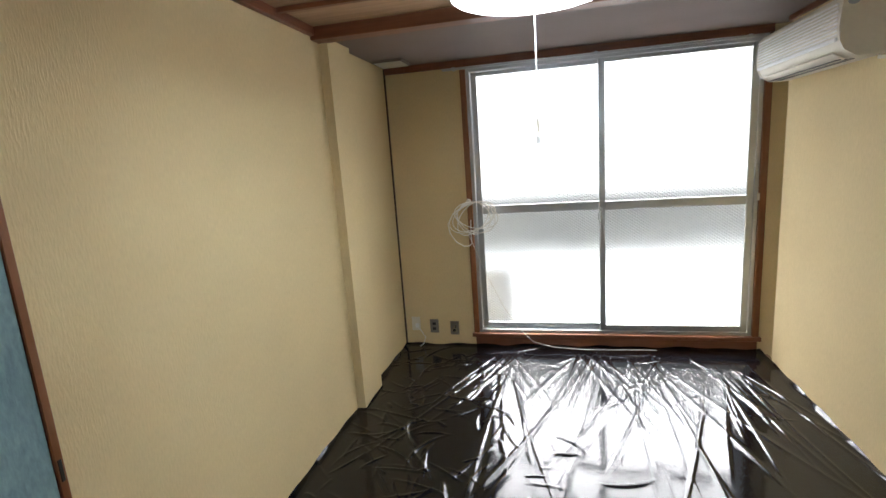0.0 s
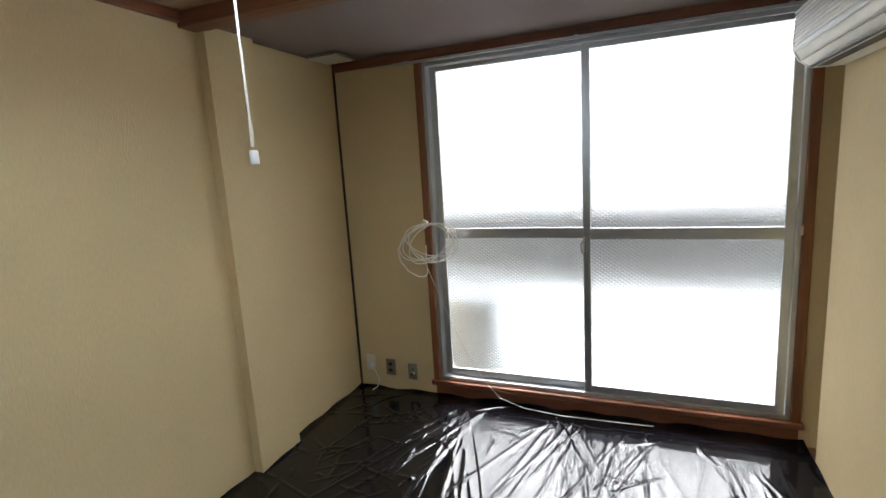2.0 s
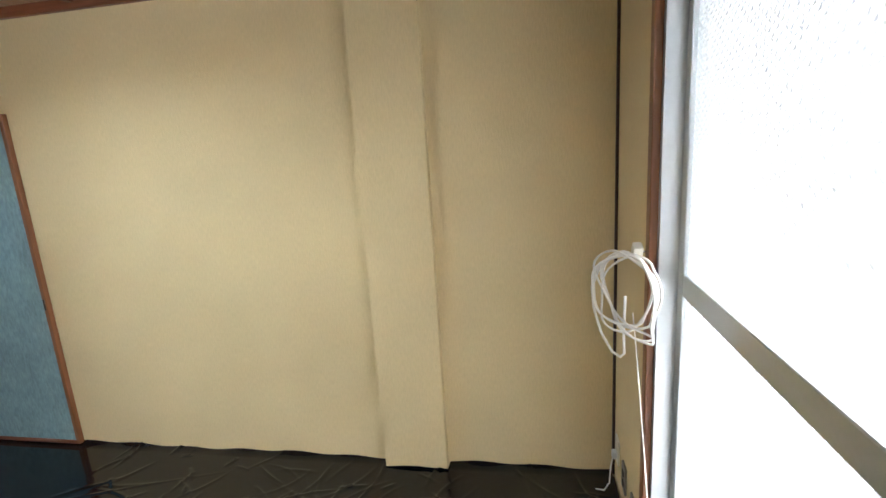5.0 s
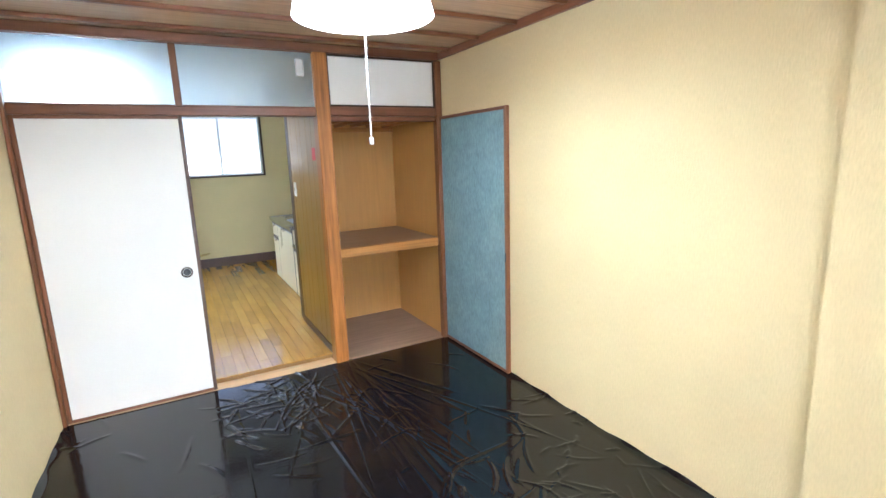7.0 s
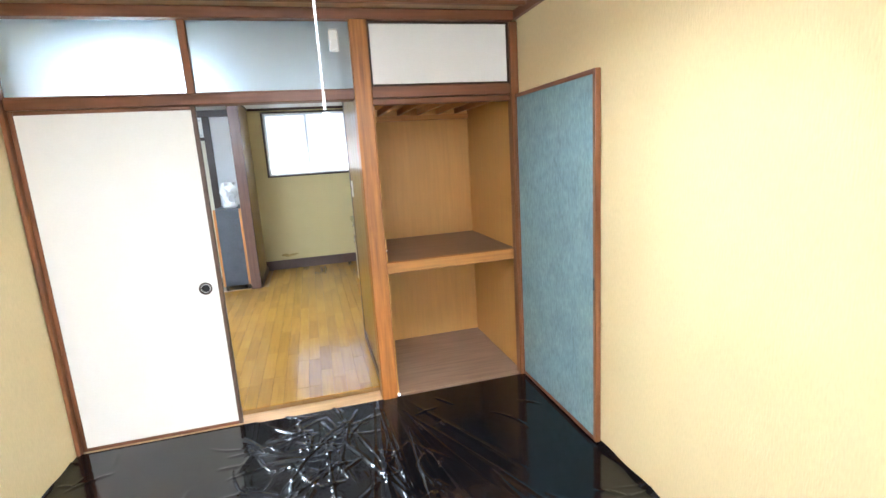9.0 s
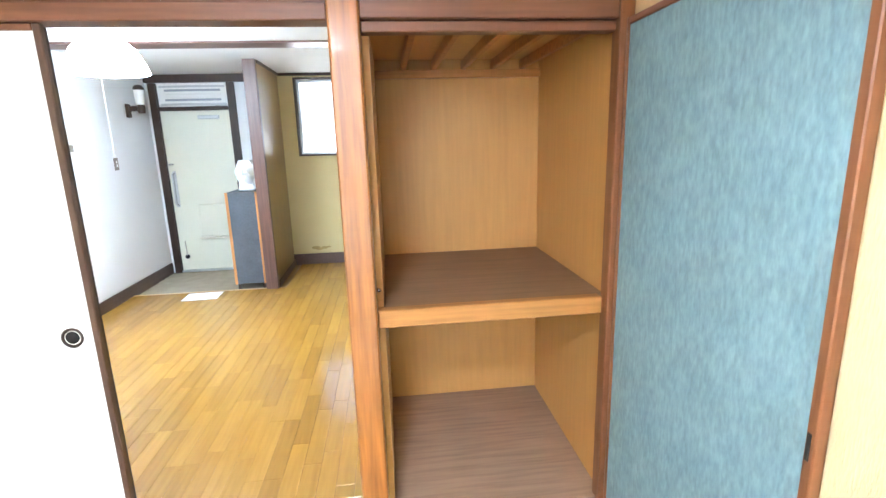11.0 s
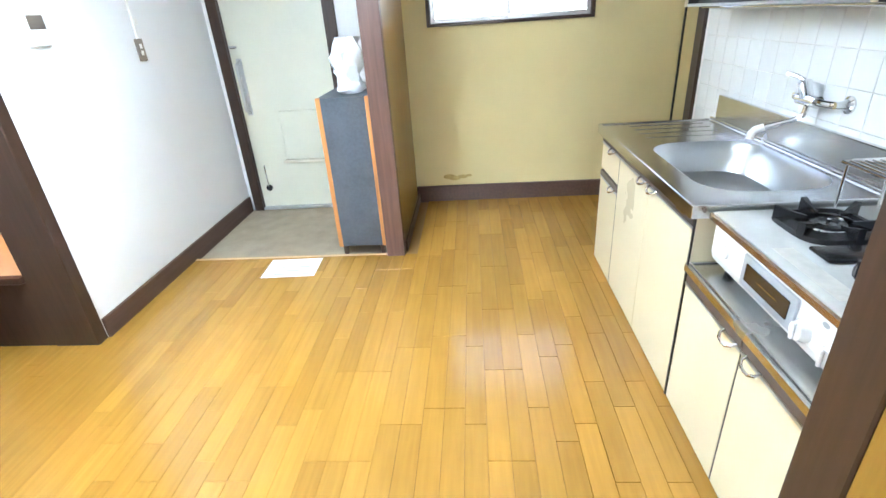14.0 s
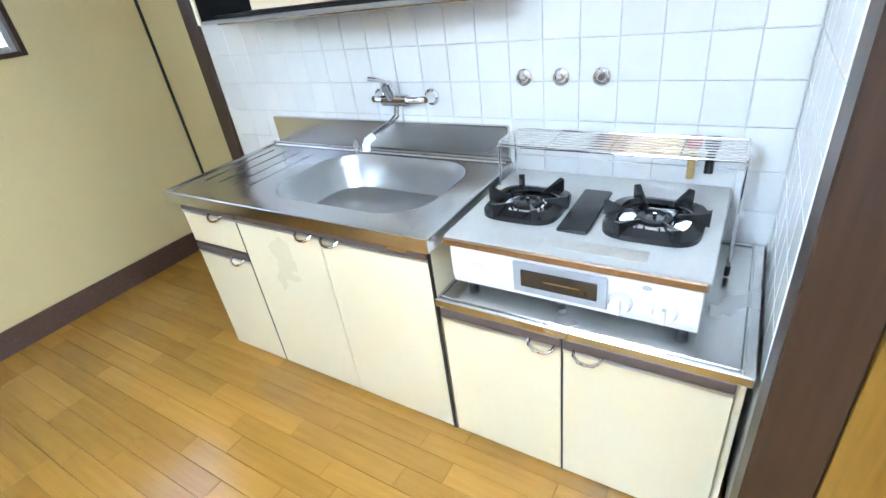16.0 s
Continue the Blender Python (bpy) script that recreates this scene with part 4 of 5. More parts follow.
for y, r in ((-5.47, 0.118), (-5.13, 0.125)):
    cx = 0.535
    T = Matrix.Translation((cx, y, 0))
    b = part("burner", turned([(r * 0.82, 0.7953), (r * 0.80, 0.802), (r * 0.62, 0.799), (0.05, 0.797), (0.047, 0.802), (0.04, 0.806), (0.03, 0.807), (0.028, 0.804), (0, 0.804)], T, 40), CHROME, stove, "shiny burner ring", True)
    part("cap", turned([(0.044, 0.8045), (0.042, 0.812), (0.03, 0.815), (0.024, 0.809), (0.0, 0.809)], T, 28), BLACKENAMEL, b, "black burner cap", True)
    part("probe", rod([(cx, y, 0.809), (cx, y, 0.822)], 0.005, 8), CHROME, b)
    bm = bmesh.new()
    sq = []
    for k in range(48):
        a = k * math.tau / 48
        q = (abs(math.cos(a)) ** 4 + abs(math.sin(a)) ** 4) ** -0.25
        sq.append((cx + r * 0.93 * q * math.cos(a), y + r * 0.93 * q * math.sin(a)))
    inner = [(cx + (px - cx) * 0.74, y + (py - y) * 0.74) for px, py in sq]
    lv = [[bm.verts.new((px, py, z)) for px, py in ps] for ps, z in ((sq, 0.7956), (sq, 0.810), (inner, 0.819), (inner, 0.806))]
    for i in range(4):
        for k in range(48):
            bm.faces.new((lv[i][k], lv[i][(k + 1) % 48], lv[(i + 1) % 4][(k + 1) % 48], lv[(i + 1) % 4][k]))
    tr = part("trivet", bm, BLACKENAMEL, stove, "black enamelled trivet", True)
    for k in range(6):
        a = radians(k * 60 + 30)
        rim = 1.0 + 0.08 * (abs(math.cos(a)) * abs(math.sin(a)) > 0.3)
        d, s = Vector((math.cos(a), math.sin(a), 0)), Vector((-math.sin(a), math.cos(a), 0))
        bm = bmesh.new()
        prof = ((r * 0.42, 0.818), (r * 0.42, 0.824), (r * 0.62, 0.829), (r * rim, 0.843), (r * rim, 0.804), (r * 0.76, 0.808))
        lo = [bm.verts.new(Vector((cx, y, z)) + d * q - s * (0.0028 + 0.006 * (q > r * 0.9))) for q, z in prof]
        hi = [bm.verts.new(Vector((cx, y, z)) + d * q + s * (0.0028 + 0.006 * (q > r * 0.9))) for q, z in prof]
        for i in range(6):
            bm.faces.new((lo[i], lo[(i + 1) % 6], hi[(i + 1) % 6], hi[i]))
        bm.faces.new(lo[::-1]), bm.faces.new(hi)
        part("prong", bm, BLACKENAMEL, tr)

stove.location.x += 0.022

rack = thing("wire_rack", "chrome wire rack standing behind the stove", "rack", at=(0.35, -5.28, 0.612))
loop = [(0.27, -5.595, 0.94), (0.27, -4.955, 0.94), (0.43, -4.955, 0.94), (0.43, -5.595, 0.94)]
for p, q in zip(loop, loop[1:] + loop[:1]):
    part("rim", rod([p, q], 0.004, 8), CHROME, rack)
for k in range(7):
    part("wire", rod([(0.29 + k * 0.02, -5.593, 0.942), (0.29 + k * 0.02, -4.957, 0.942)], 0.0022, 6), CHROME, rack)
for y in (-5.45, -5.275, -5.10):
    part("cross_wire", rod([(0.272, y, 0.938), (0.428, y, 0.938)], 0.0025, 6), CHROME, rack)
for y in (-5.60, -4.95):
    part("leg_frame", rod([(0.29, y, 0.614), (0.29, y, 0.93), (0.30, y, 0.942), (0.40, y, 0.942), (0.41, y, 0.93), (0.41, y, 0.614)], 0.004, 8), CHROME, rack)
    part("foot", rod([(0.41, y, 0.612), (0.41, y, 0.64)], 0.007, 8), BLACK, rack, "black rubber foot")

rack.location.x += 0.045

gas = thing("gas_cock", "brass gas cock with red and black levers", "gas tap", at=(0.25, -5.07, 0.85))
part("body", rod([(0.236, -5.085, 0.88), (0.275, -5.085, 0.88), (0.285, -5.085, 0.86), (0.285, -5.085, 0.81)], 0.011, 10), BRASS, gas, "", True)
part("outlet", rod([(0.236, -5.04, 0.88), (0.28, -5.04, 0.875), (0.29, -5.04, 0.83)], 0.012, 10), BLACKENAMEL, gas, "", True)
part("lever", box(0.262, 0.275, -5.105, -5.065, 0.893, 0.93, 0.004), RED, gas, "red lever")
part("lever", box(0.262, 0.275, -5.06, -5.02, 0.893, 0.93, 0.004), BLACK, gas, "black lever")

tap = thing("mixer_tap", "chrome wall mixer tap with a white swivel spout", "tap", at=(0.25, -6.08, 1.03))
X = Matrix.Rotation(radians(90), 4, "Y")
for y in (-6.19, -5.96):
    part("flange", turned([(0.03, 0), (0.029, 0.006), (0.02, 0.012), (0.014, 0.03), (0.012, 0.05), (0, 0.05)], Matrix.Translation((TW + 0.001, y, 1.02)) @ X, 24), CHROME, tap, "", True)
part("arm", rod([(0.27, -5.96, 1.02), (0.29, -5.985, 1.02), (0.295, -6.04, 1.02)], 0.012, 10), CHROME, tap, "", True)
part("arm", rod([(0.27, -6.19, 1.02), (0.29, -6.17, 1.02), (0.295, -6.12, 1.02)], 0.012, 10), CHROME, tap, "", True)
part("body", rod([(0.295, -6.135, 1.02), (0.295, -6.03, 1.02)], 0.021, 16), CHROME, tap, "", True)
part("cartridge", rod([(0.297, -6.095, 1.03), (0.315, -6.10, 1.085)], 0.022, 16), CHROME, tap, "", True)
part("lever", rod([(0.317, -6.10, 1.088), (0.33, -6.12, 1.10), (0.35, -6.15, 1.108)], 0.008, 8), CHROME, tap, "", True)
part("spout", rod([(0.297, -6.08, 1.0), (0.30, -6.085, 0.965), (0.33, -6.10, 0.945), (0.39, -6.12, 0.925), (0.43, -6.135, 0.91)], 0.010, 10), CHROME, tap, "", True)
part("nozzle", rod([(0.405, -6.125, 0.92), (0.43, -6.135, 0.91), (0.44, -6.138, 0.895), (0.442, -6.139, 0.875)], 0.0145, 12), WHITEPLASTIC, tap, "white nozzle", True)
for k, y in enumerate((-5.602, -5.48, -5.357)):
    v = thing("wall_valve", "round chrome stop valve cap on the tiles", "valve", "stop valves", (TW, y, 1.084))
    m = Matrix.Translation((TW + 0.001, y, 1.084)) @ X
    part("flange", turned([(0.027, 0), (0.026, 0.006), (0.02, 0.01), (0.017, 0.01), (0.016, 0.004), (0, 0.004)], m, 24), CHROME, v, "", True)
    part("stem", turned([(0.010, 0.0045), (0.009, 0.016), (0, 0.017)], m, 14), CHROME if k < 2 else BROWNSTRIP, v, "", True)

up = thing("wall_cabinet", "cream and black wall cabinet hung over the sink", "wall cabinet", at=(0.4, -6.17, 1.33))
part("back", box(TW + 0.002, 0.245, -6.745, -5.60, 1.36, 2.02), BLACK, up)
for y0 in (-6.765, -5.61):
    s = part("side_panel", box(0.2455, 0.505, y0, y0 + 0.016, 1.34, 2.03), BLACK, up, "black side panel")
    part("edge", box(0.5055, 0.515, y0 - 0.001, y0 + 0.017, 1.34, 2.03, 0.002), CREAM, s, "cream front edge")
part("top", box(0.2455, 0.515, -6.748, -5.611, 2.01, 2.03), CREAM, up)
part("bottom", box(0.2455, 0.46, -6.748, -5.611, 1.352, 1.364), BLACK, up)
part("sliding_door", box(0.478, 0.49, -6.48, -5.612, 1.37, 2.005, 0.002), CREAM, up, "cream sliding door")
part("rail", box(0.468, 0.51, -6.748, -5.611, 1.34, 1.352, 0.003), ALU, up, "silver bottom rail")
part("towel_bar", rod([(0.44, -6.747, 1.335), (0.44, -5.612, 1.335)], 0.005, 8), CHROME, up)

# ---- panelled wall fittings ----
sw = thing("wall_switch", "white switch plate on the varnished panels", "switch", at=(0.985, -4.53, 1.28))
part("plate", box(0.9573, 0.966, -4.665, -4.595, 1.20, 1.32, 0.003), WHITEPLASTIC, sw)
part("rocker", box(0.9665, 0.9695, -4.638, -4.622, 1.25, 1.274, 0.002), GREYPLATE, sw)
tag = thing("red_tag", "small red card stuck on the varnished panels", "card", at=(0.985, -3.93, 1.53))
part("card", box(0.9572, 0.9587, -3.985, -3.895, 1.50, 1.59), RED, tag)

# ---- entry ----
d = tagged(thing("door_1", "cream painted steel entry door, closed", "door", at=(2.87, KB, 0.04)), kind="structure")
part("leaf", box(2.505, 3.235, KB - 0.06, KB - 0.022, 0.045, 1.828, 0.003), CREAMDOOR, d)
for a in ((2.421, 2.504, 0.02, 2.115), (3.236, 3.309, 0.02, 2.115)):
    part("jamb", box(a[0], a[1], KB - 0.10, KB + 0.02, a[2], a[3], 0.004), DARKWOOD, d, "dark brown door jamb")
part("head", box(2.505, 3.235, KB - 0.10, KB + 0.02, 1.829, 1.868, 0.004), DARKWOOD, d, "dark brown transom bar")
part("sill", box(2.505, 3.235, KB - 0.08, KB + 0.01, 0.0235, 0.0445, 0.003), ALU, d)
vt = part("transom_vent", box(2.506, 3.234, KB - 0.055, KB - 0.03, 1.869, 2.114), WHITEPLASTIC, d, "white louvred transom")
part("frame", box(2.53, 3.21, KB - 0.0295, KB - 0.015, 1.885, 1.905, 0.003), ALU, vt)
part("frame", box(2.53, 3.21, KB - 0.0295, KB - 0.015, 2.07, 2.09, 0.003), ALU, vt)
for k, z in enumerate((1.93, 1.98, 2.03)):
    part("slat", box(2.58, 3.16, KB - 0.0295, KB - 0.02, z, z + 0.022, 0.003), GREYPLASTIC if k != 1 else WHITEPLASTIC, vt)
part("closer", box(2.62, 2.84, KB - 0.0215, KB + 0.02, 1.735, 1.775, 0.006), ALU, d, "silver door closer")
part("knob", rod([(3.20, KB - 0.0215, 1.26), (3.20, KB + 0.03, 1.26), (3.15, KB + 0.035, 1.26)], 0.009, 8), CHROME, d, "", True)
part("handle", rod([(3.18, KB - 0.0215, 1.16), (3.18, KB + 0.03, 1.14), (3.175, KB + 0.04, 0.98), (3.18, KB + 0.03, 0.82), (3.18, KB - 0.0215, 0.80)], 0.013, 8), ALU, d, "long pull handle", True)
part("handle_plate", box(3.16, 3.2, KB - 0.0215, KB - 0.017, 0.78, 1.18, 0.002), ALU, d)
mb = part("mail_box", box(2.62, 2.965, KB - 0.0215, KB - 0.005, 0.43, 0.80, 0.006), CREAMDOOR, d, "cream letter box cover")
part("lip", box(2.60, 2.985, KB - 0.0215, KB + 0.02, 0.405, 0.4295, 0.005), OLDPLASTIC, mb)
part("stop_arm", rod([(3.165, KB - 0.0215, 0.385), (3.165, KB - 0.01, 0.37), (3.16, KB - 0.008, 0.22)], 0.006, 8), CHROME, d, "door stop arm")
part("stop_rubber", turned([(0.0, 0), (0.024, 0.0), (0.026, 0.012), (0.015, 0.02), (0, 0.02)], Matrix.Translation((3.16, KB - 0.0215, 0.205)) @ Matrix.Rotation(radians(-90), 4, "X"), 20), BLACKENAMEL, d, "black rubber stop", True)

shoe = thing("shoe_cabinet", "narrow shoe cabinet with blue grey sides and orange wood edges", "shoe cabinet", at=(2.21, -7.25, KF))
part("side_panel", box(2.095, 2.345, -6.968, -6.95, KF + 0.055, 1.0), SLATE, shoe, "blue grey board")
part("edge", box(2.0645, 2.0945, -6.97, -6.948, KF + 0.05, 1.002, 0.003), ORANGEWOOD, shoe, "orange wood edge")
part("edge", box(2.3455, 2.372, -6.97, -6.948, KF + 0.05, 1.002, 0.003), ORANGEWOOD, shoe, "orange wood edge")
part("body", box(2.07, 2.365, -7.66, -6.9705, KF + 0.05, 0.985), ORANGEWOOD, shoe)
part("top_board", box(2.066, 2.37, -7.67, -6.971, 0.9855, 1.0, 0.003), SLATE, shoe, "grey top board")
for x in (2.10, 2.34):
    for y in (-6.985, -7.63):
        part("leg", box(x - 0.014, x + 0.014, y - 0.014, y + 0.014, KF - 0.02 if y < -6.96 else KF - 0.0, KF + 0.0495, 0.003), DARKWOOD, shoe)
bm = turned([(0.0, 1.003), (0.06, 1.003), (0.07, 1.03), (0.06, 1.06), (0.065, 1.09), (0.07, 1.13), (0.075, 1.17), (0.08, 1.21), (0.085, 1.26), (0.085, 1.31), (0.08, 1.36), (0.06, 1.41), (0.0, 1.42)], Matrix.Translation((2.20, -7.12, 0)), 22)
for v in bm.verts:
    n3 = noise.noise_vector(v.co * 19) + 0.5 * noise.noise_vector(v.co * 41)
    v.co += Vector((n3.x, n3.y, 0.3 * n3.z)) * 0.042 * (v.co.z > 1.01)
    v.co.z = 1.003 + (v.co.z - 1.003) * 0.72
    v.co.x = max(v.co.x, 2.075)
single("plastic_bag", bm, BAG, "crumpled white plastic bag on the shoe cabinet", "bag", True)
sheetp = thing("paper_leaflet", "white printed sheet of paper lying on the floor", "paper", at=(2.62, -6.78, KF))
bm = box(2.47, 2.79, -6.895, -6.665, KF + 0.0006, KF + 0.0016)
bmesh.ops.rotate(bm, verts=bm.verts, cent=(2.63, -6.78, KF), matrix=Matrix.Rotation(radians(2), 3, "Z"))
part("sheet", bm, PAPERSHEET, sheetp)
for k, (a, b) in enumerate(((2.50, 2.72), (2.50, 2.66), (2.52, 2.70))):
    part("text_line", box(a, b, -6.70 - k * 0.045, -6.694 - k * 0.045, KF + 0.0018, KF + 0.0021), INK, sheetp)

ic = thing("intercom", "white water heater remote on the white wall", "control panel", at=(LW, -6.36, 1.43))
part("case", box(LW - 0.02, LW - 0.0005, -6.425, -6.305, 1.36, 1.49, 0.005, 2), WHITEPLASTIC, ic)
part("display", box(LW - 0.0215, LW - 0.0203, -6.42, -6.335, 1.425, 1.48), GREYPLATE, ic, "dark display")
ws = thing("light_switch", "brown grey switch plate on the white wall", "switch", at=(LW, -7.04, 1.30))
part("plate", box(LW - 0.01, LW - 0.0005, -7.078, -7.012, 1.245, 1.36, 0.003), GREYPLATE, ws)
for z in (1.275, 1.31):
    part("rocker", box(LW - 0.013, LW - 0.0103, -7.055, -7.035, z, z + 0.024, 0.002), WHITEPLASTIC, ws)
cv = single("cable_cover", box(LW - 0.012, LW - 0.0005, -7.05, -7.038, 1.361, KC - 0.001, 0.002), WHITEPLASTIC, "white surface cable cover up the wall", "cable cover")
single("blank_plate", box(LW - 0.01, LW - 0.0005, -7.085, -7.052, 1.43, 1.46, 0.002), WHITEPLASTIC, "small white plate beside the cable cover", "plate")
wl = thing("wall_lamp", "small brown wall lamp with a white glass shade", "wall lamp", at=(LW, -7.5, 1.9))
part("bracket", box(LW - 0.03, LW - 0.0005, -7.44, -7.38, 1.74, 1.87, 0.006), DARKWOOD, wl, "dark wooden bracket")
part("arm", box(LW - 0.11, LW - 0.031, -7.435, -7.385, 1.80, 1.85, 0.006), DARKWOOD, wl)
part("socket", turned([(0, 1.78), (0.032, 1.78), (0.036, 1.83), (0.036, 1.86), (0, 1.86)], Matrix.Translation((LW - 0.14, -7.41, 0)), 20), DARKWOOD, wl, "", True)
part("shade", turned([(0.036, 1.861), (0.045, 1.89), (0.046, 1.99), (0.044, 2.0)], Matrix.Translation((LW - 0.14, -7.41, 0)), 24), WHITEPLASTIC, wl, "white glass shade", True)
part("cap", turned([(0.047, 2.0005), (0.05, 2.02), (0.03, 2.045), (0, 2.05)], Matrix.Translation((LW - 0.14, -7.41, 0)), 24), DARKWOOD, wl, "", True)

# ---- kitchen window ----
kw = tagged(thing("window_3", "small frosted kitchen window with bars outside", "window", at=(1.23, KB, 1.3)), kind="structure")
for a in ((0.667, 0.69, 1.302, 2.153), (1.775, 1.798, 1.302, 2.153)):
    part("casing", box(a[0], a[1], KB - 0.14, KB + 0.012, a[2], a[3], 0.003), DARKWOOD, kw, "dark brown casing")
part("window_sill", box(0.6905, 1.7745, KB - 0.14, KB + 0.016, 1.302, 1.322, 0.003), DARKWOOD, kw, "dark brown sill")
part("casing", box(0.6905, 1.7745, KB - 0.14, KB + 0.012, 2.133, 2.153, 0.003), DARKWOOD, kw, "dark brown casing")
for a, b, y in ((0.692, 1.25, KB - 0.03), (1.22, 1.773, KB - 0.06)):
    s = part("sash", box(a, a + 0.026, y - 0.01, y + 0.01, 1.323, 2.132, 0.002), ALU, kw)
    part("stile", box(b - 0.026, b, y - 0.01, y + 0.01, 1.323, 2.132, 0.002), ALU, s)
    for z in (1.323, 2.106):
        part("rail", box(a + 0.026, b - 0.026, y - 0.01, y + 0.01, z, z + 0.026, 0.002), ALU, s)
    p = part("pane", box(a + 0.027, b - 0.027, y - 0.002, y + 0.002, 1.350, 2.105), FROSTK, s, "frosted glass")
    p.visible_shadow = False
gr = thing("window_grille", "white bars fixed outside the kitchen window", "window bars", at=(1.23, KB - 0.22, 1.7))
for k in range(11):
    part("bar", rod([(0.70 + k * 0.107, KB - 0.20, 1.28), (0.70 + k * 0.107, KB - 0.20, 2.18)], 0.006, 6), ALU, gr)
for z in (1.36, 2.08):
    part("cross_bar", box(0.66, 1.81, KB - 0.215, KB - 0.1505, z, z + 0.014), ALU, gr)
stain = bmesh.new()
for k, (sx, sz, sr) in enumerate(((1.70, 0.235, 0.05), (1.66, 0.222, 0.045), (1.60, 0.232, 0.04), (1.55, 0.24, 0.025))):
    lathe(stain, [(0.0, 0.0003 + k * 0.0001), (sr, 0.0003 + k * 0.0001)], Matrix.Translation((sx, KB, sz)) @ Matrix.Rotation(radians(-90), 4, "X") @ Matrix.Diagonal((1, 0.4, 1, 1)), 14)
single("wall_stain", stain, material("damp_stain", (0.42, 0.32, 0.12), 0.8, vary=0.3, blotch=20), "brown damp stain low on the mustard wall", "stain")

# ---- bath and toilet ----
bd = thing("bath_door", "cream bathroom door standing ajar with a lever handle", "door", at=(4.27, -6.03, KF))
DM = Matrix.Translation((4.27, -6.03, 0)) @ Matrix.Rotation(math.atan2(0.125, -0.53), 4, "Z")


def leafbox(*a, r=0.0):
    bm = box(*a, r)
    bmesh.ops.transform(bm, matrix=DM, verts=bm.verts)
    return bm


part("leaf", leafbox(0.0, 0.525, -0.016, 0.016, KF + 0.012, 1.97), VINYL, bd, "cream faced door leaf")
part("edge", leafbox(0.5255, 0.54, -0.018, 0.018, KF + 0.01, 1.975, r=0.002), DARKWOOD, bd, "dark brown door edge")
part("bottom_edge", leafbox(0.0, 0.525, -0.0165, 0.0165, KF + 0.004, KF + 0.0115), DARKWOOD, bd)
for s in (-1, 1):
    bm = rod([(0.48, s * 0.0165, 0.96), (0.48, s * 0.05, 0.96), (0.40, s * 0.055, 0.955)], 0.012, 10)
    bmesh.ops.transform(bm, matrix=DM, verts=bm.verts)
    part("lever", bm, CHROME, bd, "chrome lever handle", True)
part("lock_plate", leafbox(0.5405, 0.544, -0.012, 0.012, 0.93, 1.0), CHROME, bd)
tub = thing("bath_tub", "orange bathtub and wall panel inside the bathroom", "bathtub", at=(3.9, -7.2, 0.4))
part("panel", box(3.5005, 4.2795, -7.6995, -7.66, 0.4005, 1.0, 0.01, 2), ORANGE, tub, "orange wall panel")
part("side_panel", box(4.24, 4.2795, -7.6595, -6.2, 0.4005, 1.0, 0.01, 2), ORANGE, tub, "orange wall panel")
part("tub_front", box(3.5005, 4.2395, -6.95, -6.90, 0.4005, 0.62, 0.02, 3), ORANGE, tub, "orange tub side", True)
globe = thing("bath_lamp", "lit warm globe lamp on the bathroom wall", "lamp", at=(3.95, -7.62, 1.86))
part("globe", turned([(0.0, -0.07)] + [(0.07 * math.sin(k * math.pi / 12), -0.07 * math.cos(k * math.pi / 12)) for k in range(1, 12)] + [(0, 0.07)], Matrix.Translation((4.0, -7.60, 1.88)), 24), WARM, globe, "lit glass globe", True)
part("mount", box(3.95, 4.05, -7.6995, -7.665, 1.83, 1.93, 0.01), WHITEPLASTIC, globe)
tl = thing("toilet_lamp", "lit warm ceiling globe in the toilet", "lamp", at=(4.9, -5.5, 2.1))
part("globe", turned([(0.0, -0.07)] + [(0.07 * math.sin(k * math.pi / 12), -0.07 * math.cos(k * math.pi / 12)) for k in range(1, 12)] + [(0, 0.07)], Matrix.Translation((4.85, -5.45, 2.11)), 24), WARM, tl, "lit glass globe", True)
part("mount", turned([(0, 2.175), (0.05, 2.175), (0.05, 2.1995), (0, 2.1995)], Matrix.Translation((4.85, -5.45, 0)), 20), WHITEPLASTIC, tl)
wc = thing("wash_basin", "small white basin in the toilet room", "basin", at=(4.6, -5.7, 0.6))
part("bowl", turned([(0.0, 0.50), (0.10, 0.51), (0.16, 0.58), (0.19, 0.625), (0.185, 0.63), (0.15, 0.60), (0.09, 0.54), (0.0, 0.535)], Matrix.Translation((4.62, -5.62, 0)) @ Matrix.Diagonal((1, 1.2, 1, 1)), 32), WHITEENAMEL, wc, "white glazed bowl", True)
part("pedestal", turned([(0.10, KF + 0.0125), (0.08, 0.2), (0.07, 0.4), (0.09, 0.51)], Matrix.Translation((4.62, -5.62, 0)), 24), WHITEENAMEL, wc, "", True)

# ---- kitchen lamp ----
kl = thing("kitchen_pendant", "lit white kitchen pendant lamp with a pull cord", "lamp", at=(2.5, -5.4, KC))
K = Matrix.Translation((2.48, -5.45, 0))
part("shade", turned([(0.04, 2.10), (0.10, 2.09), (0.17, 2.03), (0.215, 1.94), (0.23, 1.895), (0.225, 1.89), (0.205, 1.94), (0.16, 2.015), (0.04, 2.085)], K, 40), SHADEK, kl, "lit milky shade", True)
part("tube", rod([(2.48 + 0.11 * math.cos(a * math.tau / 32), -5.45 + 0.11 * math.sin(a * math.tau / 32), 1.95) for a in range(32)], 0.014, 8, True), SHADEK, kl, "round lit tube", True)
part("holder", turned([(0, KC - 0.0005), (0.05, KC - 0.0005), (0.05, 2.17), (0.025, 2.16), (0.025, 2.10), (0.05, 2.09), (0.05, 2.0), (0, 2.0)], K, 20), WHITEPLASTIC, kl, "", True)

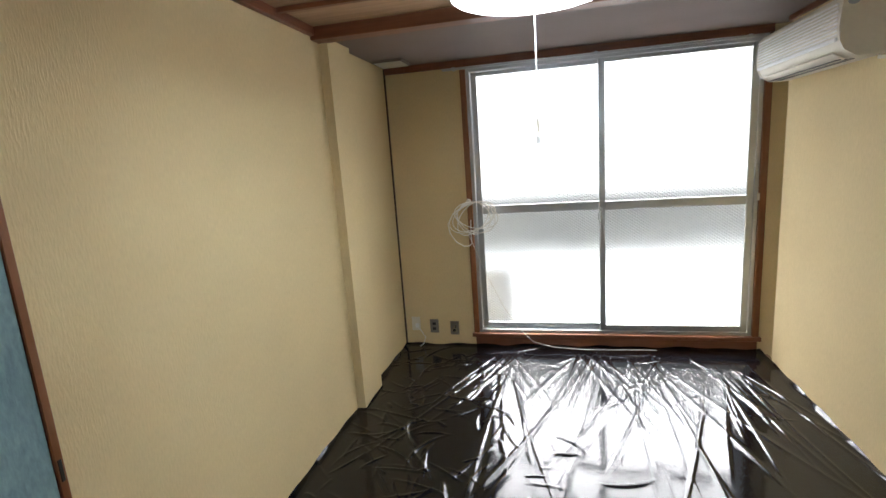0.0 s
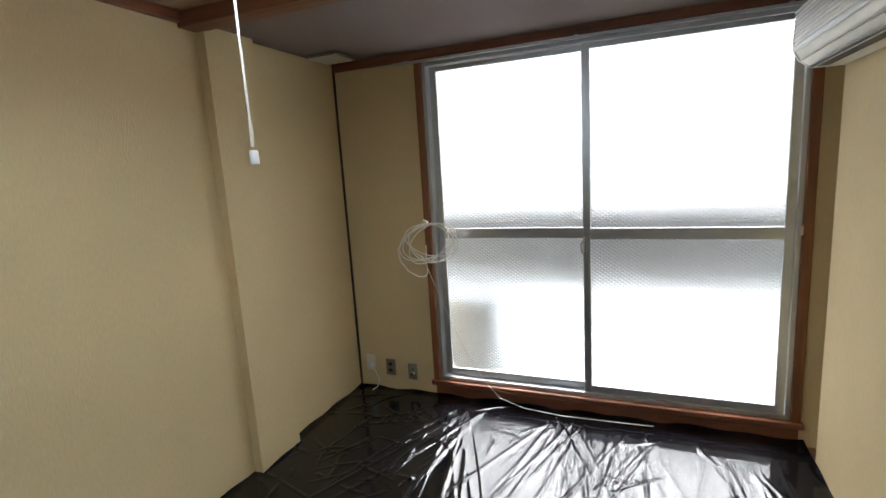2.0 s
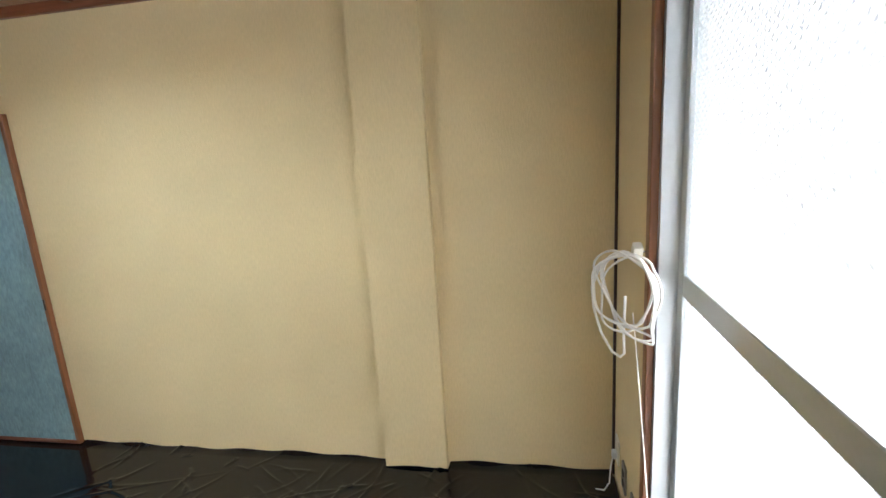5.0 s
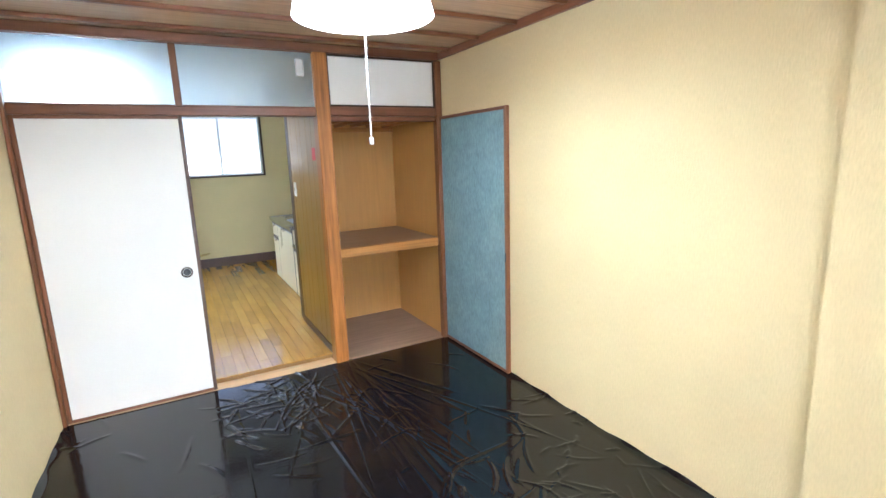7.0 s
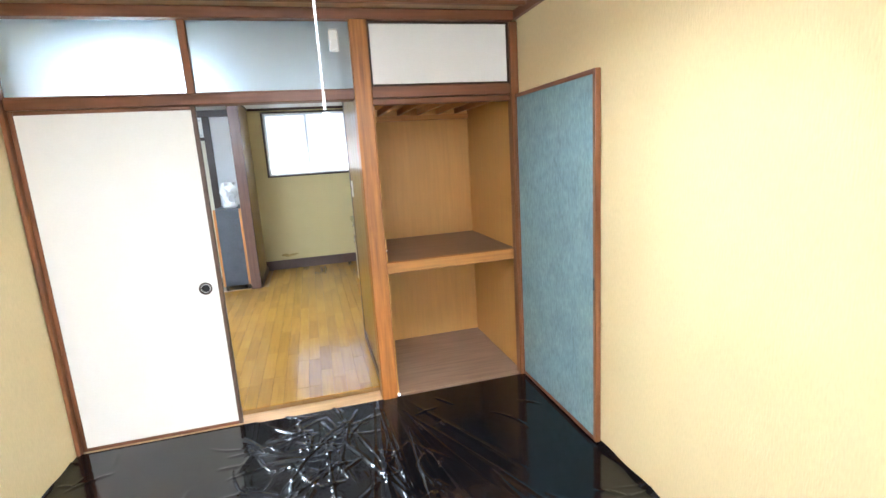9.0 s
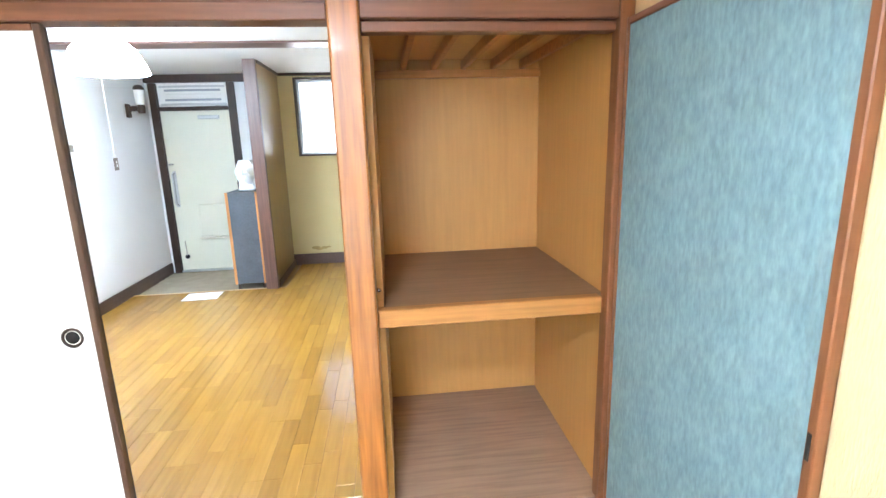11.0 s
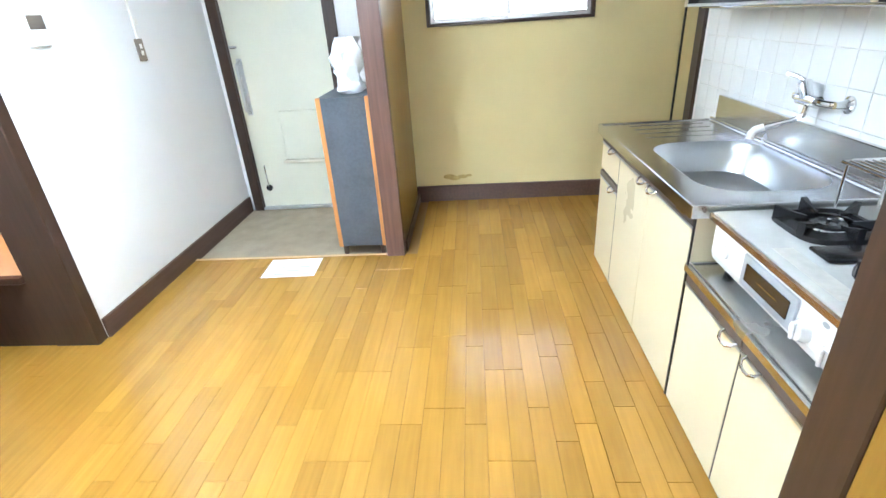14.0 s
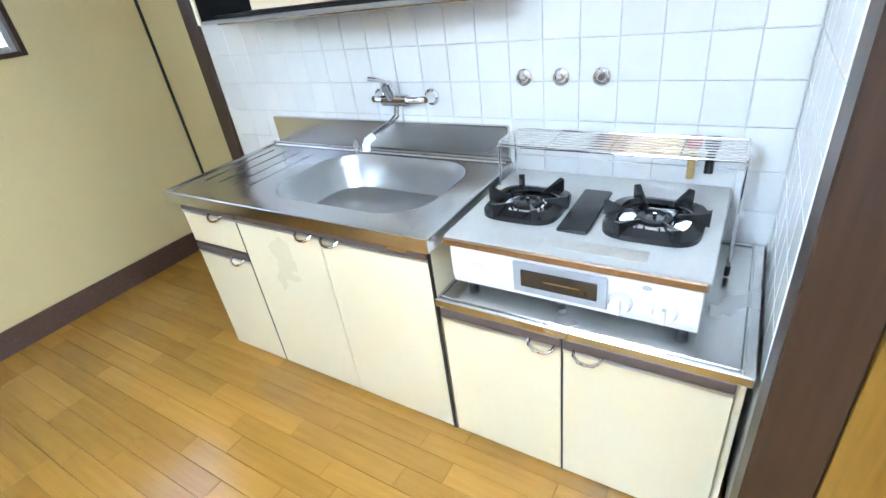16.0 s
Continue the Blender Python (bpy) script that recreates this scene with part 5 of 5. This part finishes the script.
# ---- pieces: panels, floor strips, tiles ----
hall = bpy.data.objects["wall_panelled"]
y = -4.743
for w in (0.10, 0.205, 0.12, 0.19, 0.15, 0.21, 0.015):
    y1 = min(y + w, RB - 0.093)
    if y1 - y > 0.02:
        part("panel", box(0.9385, 0.957, y + 0.0015, y1 - 0.0015, KF, KC - 0.001, 0.0015), PANEL, hall)
    y = y1


def strips():
    rng = random.Random(3)
    PW, PL = 0.078, 0.455
    owner = bpy.data.objects["floor_kitchen"]
    shared, rest, count = {}, bmesh.new(), 0

    def lay(x0, x1, y0, y1):
        nonlocal count
        size = (round(x1 - x0, 4), round(y1 - y0, 3))
        near = x0 < 3.4
        if near and count < 300:
            if size not in shared:
                shared[size] = mesh_of("floor_plank", box(0.0006, size[0] - 0.0006, 0.0007, size[1] - 0.0007, -0.008, 0.0, 0.0008), PLANK)
            ob = new("floor_plank", shared[size])
            ob.location = (x0, y0, KF)
            ob.parent = owner
            count += 1
        else:
            bx(rest, x0 + 0.0006, x1 - 0.0006, y0 + 0.0007, y1 - 0.0007, KF - 0.008, KF)

    n = 0
    x = 0.24
    while x < 4.25:
        x1 = min(x + PW, 4.25)
        yend, ystop = RB - 0.111, (KB + 0.001 if x1 <= 1.951 else -6.921)
        yy = yend - rng.choice((0.08, 0.16, 0.24, 0.32, 0.40))
        top = yend
        while top > ystop + 0.02:
            low = max(yy, ystop)
            if not (x1 <= 1.0 and low > -4.9):
                lay(x, x1, low, min(top, -4.906) if x1 <= 1.0 else top)
            top, yy = low, yy - PL
        x, n = x1, n + 1
    ob = part("floor_plank_rest", rest, PLANK, owner)
    tagged(ob, kind="stuff")


strips()


def tiles():
    PY, PZ = 0.1135, 0.1225
    one = mesh_of("tile", box(0.0, 0.006, 0.0012, PY - 0.0012, 0.0012, PZ - 0.0012, 0.0012), TILE)
    side = mesh_of("tile", box(0.0012, PY - 0.0012, -0.006, 0.0, 0.0012, PZ - 0.0012, 0.0012), TILE)
    wall, end = bpy.data.objects["wall_tiled"], bpy.data.objects["wall_tiled_end"]
    low, count = bmesh.new(), 0
    for j in range(-4, 10):
        z = 1.071 + j * PZ
        if z + PZ > KC:
            continue
        for i in range(20):
            yy = -4.857 - (i + 1) * PY
            if yy < -7.165:
                continue
            ob = new("tile", one)
            ob.location, ob.parent = (TW - 0.0055, yy, z), wall
        for i in range(5):
            ob = new("tile", side)
            ob.location, ob.parent = (TW + 0.002 + i * PY, -4.8495, z), end


tiles()
